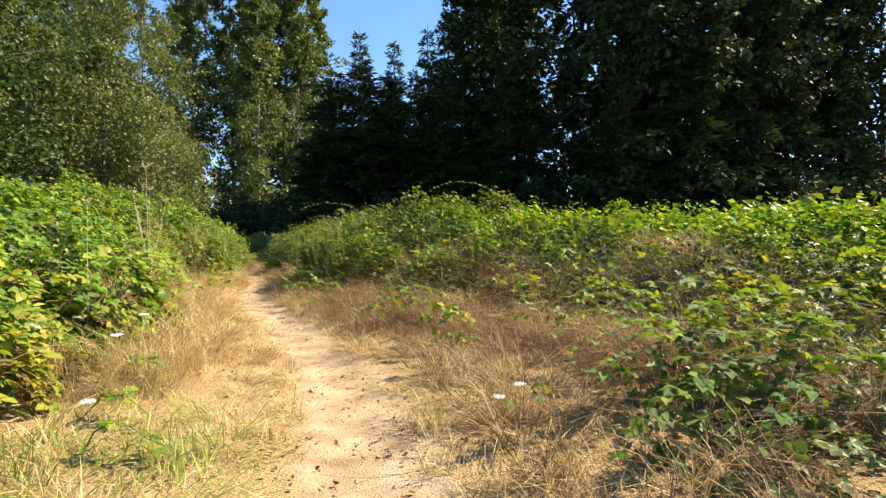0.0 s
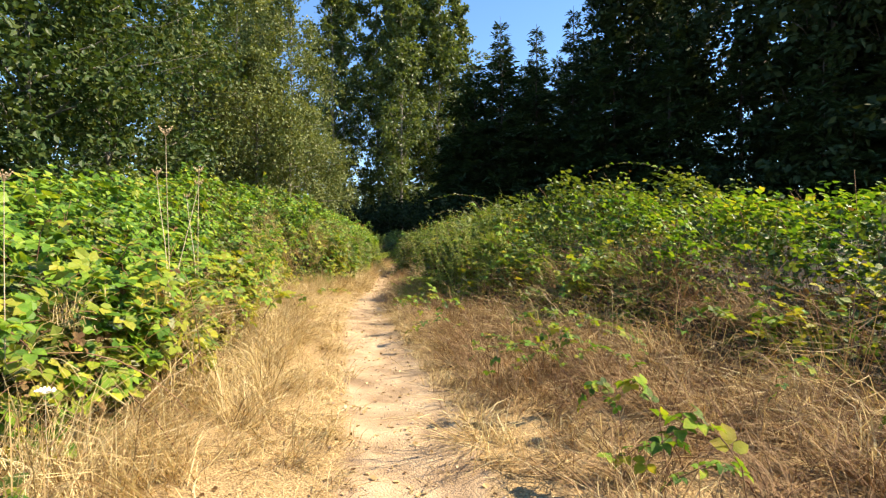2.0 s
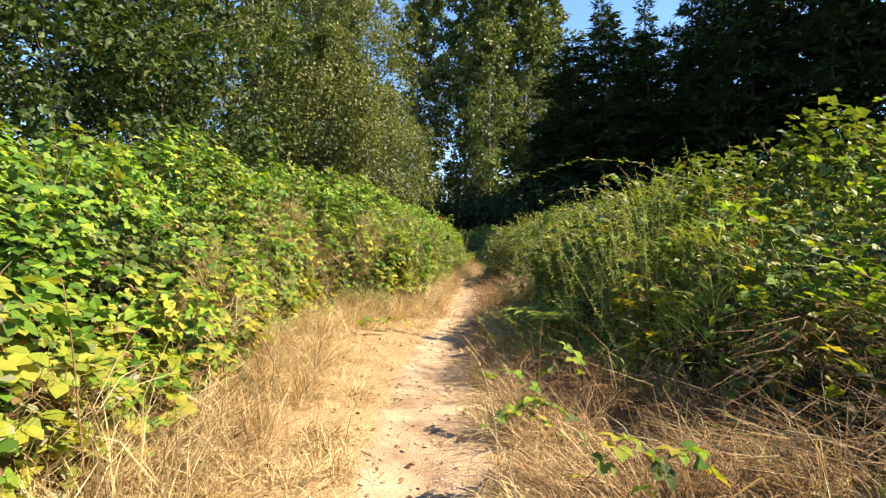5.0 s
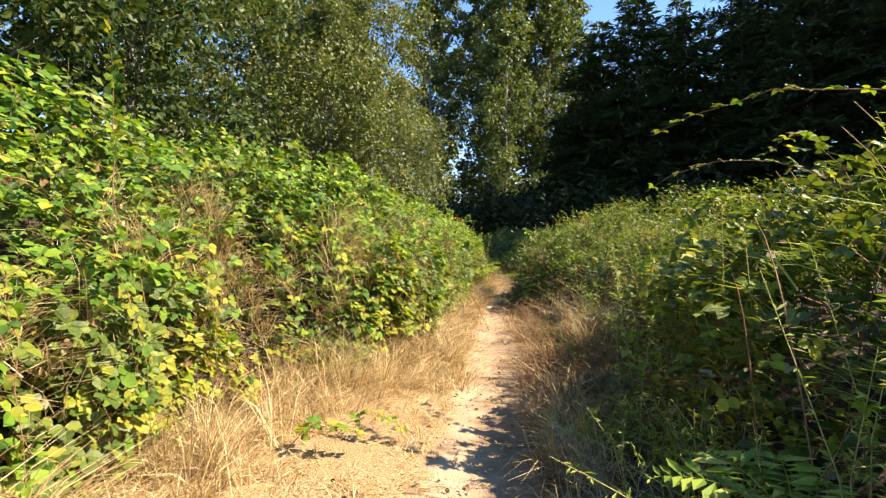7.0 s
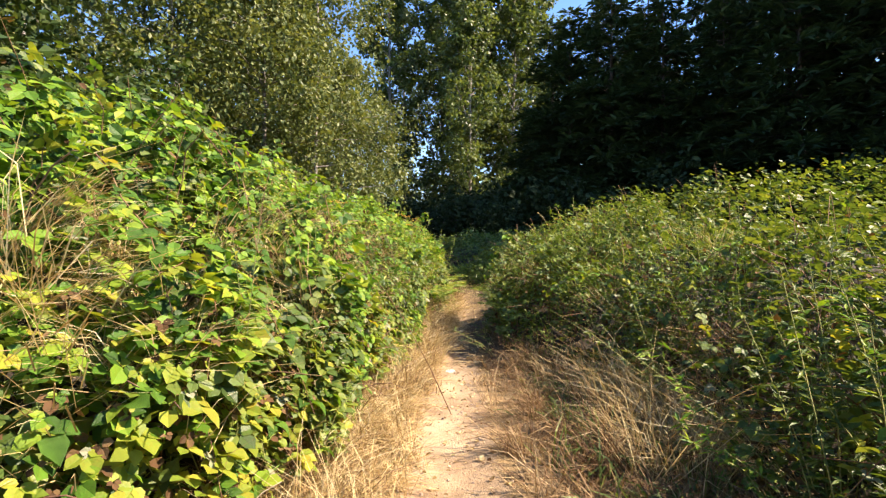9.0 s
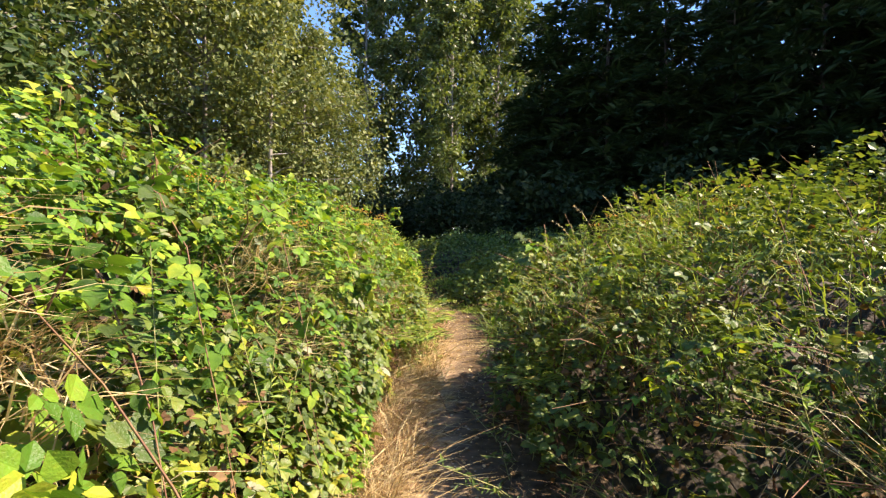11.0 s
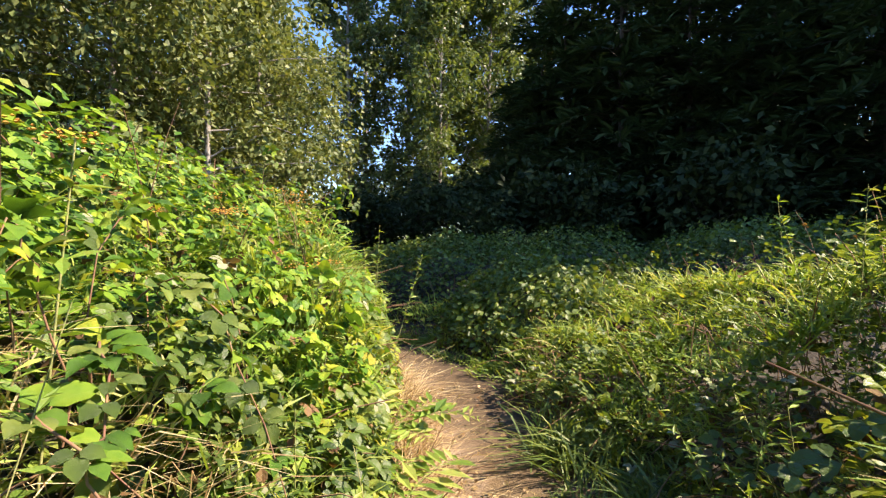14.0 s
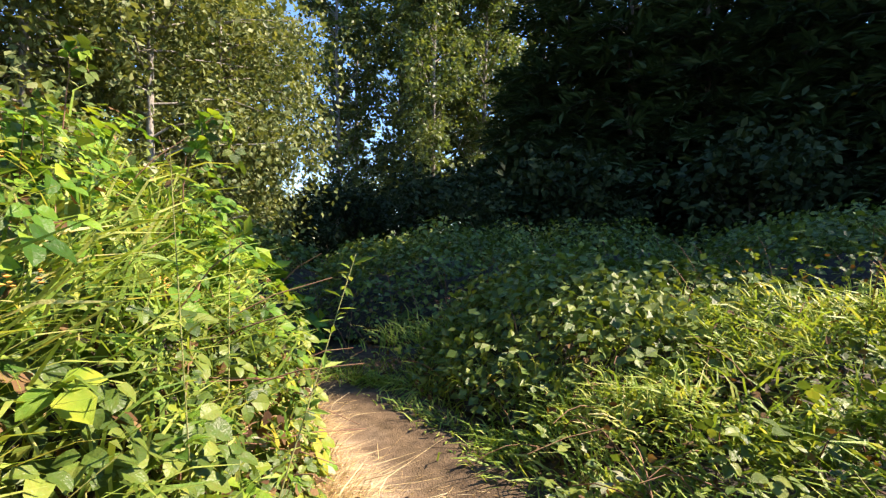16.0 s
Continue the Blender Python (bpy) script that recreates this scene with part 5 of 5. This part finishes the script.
def weed(x, y, height, seed, label, mat, stems=14, leaf=0.09, spread=0.22):
    """A clump of upright leafy stems with narrow leaves."""
    rng = np.random.default_rng(seed)
    root = new("weed_clump")
    root.location = (x, y, gz(x, y) - 0.02)
    tagged(root, label, "weed clump", "tall weeds by the path")
    pieces, P, A = [], [], []
    for k in range(stems):
        b = np.array([rng.normal(0, spread), rng.normal(0, spread), 0])
        tip = b + np.array([rng.normal(-0.12, 0.28), rng.normal(-0.05, 0.28), height * rng.uniform(0.5, 1.1)])
        pts = np.array([b, b * 0.6 + tip * 0.4 + np.array([0, 0, 0.08 * height]) + rng.normal(0, 0.03, 3), tip])
        pieces.append(tube(pts, (0.004, 0.003, 0.0015), 4))
        m = int(50 * height)
        s = rng.uniform(0.15, 1, m)
        P.append(np.stack([np.interp(s, (0, 0.5, 1), pts[:, c]) for c in range(3)], 1))
        a = rng.uniform(0, 2 * math.pi, m)
        A.append(np.stack([np.cos(a), np.sin(a), rng.uniform(0.0, 0.8, m)], 1))
    v, f = joined(pieces)
    tagged(part("stemwork", quick_mesh("stemwork", v, f, True), M_STALK_GREEN, root), kind="stuff")
    P, A = np.concatenate(P), np.concatenate(A)
    v, f = scatter(RHOMB * np.array([[0.36, 1, 1]]), RHOMB_F, P, frames_from(np.array([[0, 0, 1.0]]) + rng.normal(0, 0.4, P.shape), rng, A), leaf * rng.uniform(0.6, 1.3, (len(P), 1)))
    tagged(part("foliage", quick_mesh("foliage", v, f), mat, root), kind="stuff")
    return root


WEED_TXT = "tall yellow-green weed clump at the path edge"
for i, (x, y, h) in enumerate([(-2.9, 13.0, 1.4), (-2.7, 12.6, 1.6), (-2.4, 13.1, 1.75), (-2.2, 12.7, 1.8), (-2.5, 13.5, 1.8), (-1.9, 13.2, 1.9), (-1.7, 12.6, 1.8), (-2.0, 13.8, 1.9), (-3.7, 13.3, 0.7), (-3.9, 13.9, 0.7), (-3.9, 14.6, 0.9)]):
    top = float(bank_z(np.array(x), np.array(y), 1))
    weed(x, y, max(h, top + 0.2), 1000 + i, WEED_TXT, M_GRASS, stems=22, spread=0.26, leaf=0.05)
for i in range(44):
    side = 1 if i % 3 else -1
    y = 15.5 + 11.5 * (i + 0.5) / 44
    u = float(rf(y) if side > 0 else -lf(y)) + rng.uniform(0.0, 2.0 if side > 0 else 1.1)
    x = float(centre(y)) + side * u * 1.06
    h = float(bank_z(np.array(x), np.array(y), side)) + rng.uniform(0.1, 0.3)
    if side > 0 and 23.2 < y < 27 and u < 1.5:
        continue
    # right-hand clumps before y 22 are darkened along with the shaded bank
    weed(x, y, max(h, 0.5), 1020 + i, "leafy green weed clump among the brambles", (M_BRAMBLE_DARK if side > 0 and y < 22 else M_GRASS) if i % 4 else M_BRAMBLE, stems=12, leaf=0.07, spread=0.24)


def seed_grass(x, y, foot_z, height, dx, dy, seed):
    """One tall dry stalk that nods over under its pale plume."""
    rng = np.random.default_rng(seed)
    root = new("grass_stalk")
    root.location = (x, y, foot_z)
    tagged(root, "tall dry grass stalk with a nodding pale plume", "grass stalk", "seeding grass stalks")
    t = np.linspace(0, 1, 9)[:, None]
    pts = np.concatenate([dx * t ** 2.2, dy * t ** 2.2, height * (t - 0.22 * t ** 4)], 1)
    part("stem", stem_mesh(pts, 0.0025, 0.0012), M_STALK, root)
    n = 40
    s = rng.uniform(0.74, 1.0, n)
    p = np.stack([np.interp(s, t[:, 0], pts[:, c]) for c in range(3)], 1)
    ax = unit(pts[-1] - pts[-3])[None] + rng.normal(0, 0.22, (n, 3))
    v, f = scatter(RHOMB * np.array([[0.5, 1, 1]]), RHOMB_F, p, frames_from(rng.normal(size=(n, 3)), rng, ax), 0.03 * rng.uniform(0.7, 1.3, (n, 1)))
    tagged(part("plume", quick_mesh("plume", v, f), M_STRAW, root), kind="stuff")
    return root


for i, (x, y, h, dx, dy) in enumerate([(-7.3, 23.7, 2.35, -0.5, 0.0), (-7.15, 23.9, 2.55, -0.45, 0.1), (-6.95, 23.8, 2.65, -0.3, 0.1), (-6.7, 24.0, 2.7, -0.25, -0.1), (-6.4, 23.9, 2.65, -0.3, 0.0), (-7.5, 23.5, 2.1, -0.55, 0.0), (-3.2, 10.2, 0.95, -0.25, 0.1), (-2.8, 9.4, 0.9, -0.2, -0.2), (-0.6, 8.6, 1.0, -0.3, 0.1), (-2.5, 12.6, 1.6, -0.3, 0.0)]):
    seed_grass(x, y, gz(x, y) - 0.01, h, dx, dy, 1100 + i)


def dead_stick(p, q, r, seed):
    rng = np.random.default_rng(seed)
    p, q = np.array(p), np.array(q)
    root = new("dead_cane")
    root.location = p
    tagged(root, "bleached dead bramble cane fallen in the grass", "dead cane", "dead canes")
    t = np.linspace(0, 1, 7)[:, None]
    pts = (q - p) * t + np.sin(t * math.pi) * np.array([[0, 0, 0.05]]) + np.concatenate([np.zeros((1, 3)), rng.normal(0, 0.012, (5, 3)), np.zeros((1, 3))])
    part("stem", stem_mesh(pts, r, r * 0.5), M_STALK, root)
    return root


for i in range(34):
    y = rng.uniform(3, 26)
    side = -1 if i % 3 else 1
    f = abs(float(lf(y) if side < 0 else rf(y)))
    u = side * (f + rng.uniform(-0.25, 0.5))
    x = float(centre(y)) + u
    a = rng.uniform(0, 2 * math.pi)
    L = rng.uniform(0.35, 0.9)
    x2, y2 = x + L * math.cos(a) * 0.6, y + L * math.sin(a)
    dead_stick((x, y, gz(x, y)), (x2, y2, gz(x2, y2) + rng.uniform(0.03, 0.45)), rng.uniform(0.003, 0.006), 1200 + i)
dead_stick((-2.15, 8.75, gz(-2.15, 8.75) + 0.01), (-1.75, 9.4, 0.30), 0.008, 1250)


def fern(x, y, z, seed, fronds=7, length=0.5):
    """A fern: fronds that arch out of one crown, each with two rows of leaflets."""
    rng = np.random.default_rng(seed)
    root = new("fern")
    root.location = (x, y, z)
    tagged(root, "light green bracken fern among the brambles", "fern", "ferns in the bank")
    for k in range(fronds):
        a = k * 2.4 + rng.uniform(-0.3, 0.3)
        out = np.array([math.cos(a), math.sin(a), 0])
        L = length * rng.uniform(0.7, 1.15)
        t = np.linspace(0, 1, 14)[:, None]
        pts = out * L * t + np.array([0, 0, 1]) * L * (0.9 * t - 0.65 * t ** 2)
        pieces = [tube(pts[::2], np.linspace(0.003, 0.001, 7), 4)]
        side = np.cross(out, [0, 0, 1.0])
        P, A = [], []
        for i in range(2, 14):
            for sg in (-1, 1):
                P.append(pts[i])
                A.append(side * sg + out * 0.35 + np.array([0, 0, -0.1]))
        size = np.repeat(0.34 * L * np.sin(np.linspace(0.5, 3.0, 12)), 2)[:, None] + 0.015
        pieces.append(scatter(RHOMB * np.array([[0.45, 1, 1]]), RHOMB_F, np.array(P), frames_from(np.tile([[0, 0, 1.0]], (24, 1)) + rng.normal(0, 0.15, (24, 3)), rng, np.array(A)), size))
        v, f = joined(pieces)
        part("frond", quick_mesh("frond", v, f), M_GRASS, root)
    return root


for i, (x, y, h) in enumerate([(-7.75, 22.2, 0.45), (-7.3, 22.9, 0.7), (-7.9, 23.6, 0.4), (-9.6, 24.3, 0.5), (-9.35, 23.3, 0.45), (-9.95, 25.0, 0.55), (-3.6, 12.9, 0.4)]):
    fern(x, y, gz(x, y) + h, 1300 + i)


def earth_crumbs(n, seed):
    """Small clods and stones lying on the bare earth."""
    rng = np.random.default_rng(seed)
    y = rng.uniform(0.5, 28, n)
    u = rng.normal(0, 0.3, n)
    x = centre(y) + u
    size = 0.004 + 0.016 * rng.random(n) ** 3
    lump = np.array([(1, 0, 0), (0.2, 1, 0.1), (-0.9, 0.3, 0), (-0.3, -0.9, 0.1), (0.1, 0.1, 0.7), (0, 0, -0.4)])
    f = np.array([(0, 1, 4), (1, 2, 4), (2, 3, 4), (3, 0, 4), (1, 0, 5), (2, 1, 5), (3, 2, 5), (0, 3, 5)])
    v, fc = scatter(lump, f, np.stack([x, y, ground_z(x, y) + size * 0.2], 1), frames_from(np.array([[0, 0, 1.0]]) + rng.normal(0, 0.2, (n, 3)), rng), size[:, None])
    return tagged(part("earth_crumbs", quick_mesh("earth_crumbs", v, fc), M_CLOD), "small clods and stones on the trodden path", "clods", kind="stuff")


earth_crumbs(2600, 1400)


def fallen_leaves(n, seed, label, mat, size):
    """Small curled leaves and straw bits that lie on the trodden earth."""
    rng = np.random.default_rng(seed)
    y = rng.uniform(0, 28, n)
    u = rng.normal(0, 0.75, n) * np.where(y < 15, 1.0, 0.5)
    x = centre(y) + u
    pos = np.stack([x, y, ground_z(x, y) + 0.012], 1)
    face = unit(np.array([[0, 0, 1.0]]) + rng.normal(0, 0.45, pos.shape))
    v, f = scatter(LEAFLET, LEAFLET_F, pos, frames_from(face, rng, rng.normal(0, 1, pos.shape)), size * rng.uniform(0.4, 1.3, (n, 1)))
    tagged(part("fallen_leaves", quick_mesh("fallen_leaves", v, f), mat), label, "fallen leaves", kind="stuff")


fallen_leaves(1000, 91, "brown curled dead leaves lying on the path", M_DEAD, 0.035)
fallen_leaves(1800, 92, "pale dry leaves lying on the path", M_STRAW, 0.04)
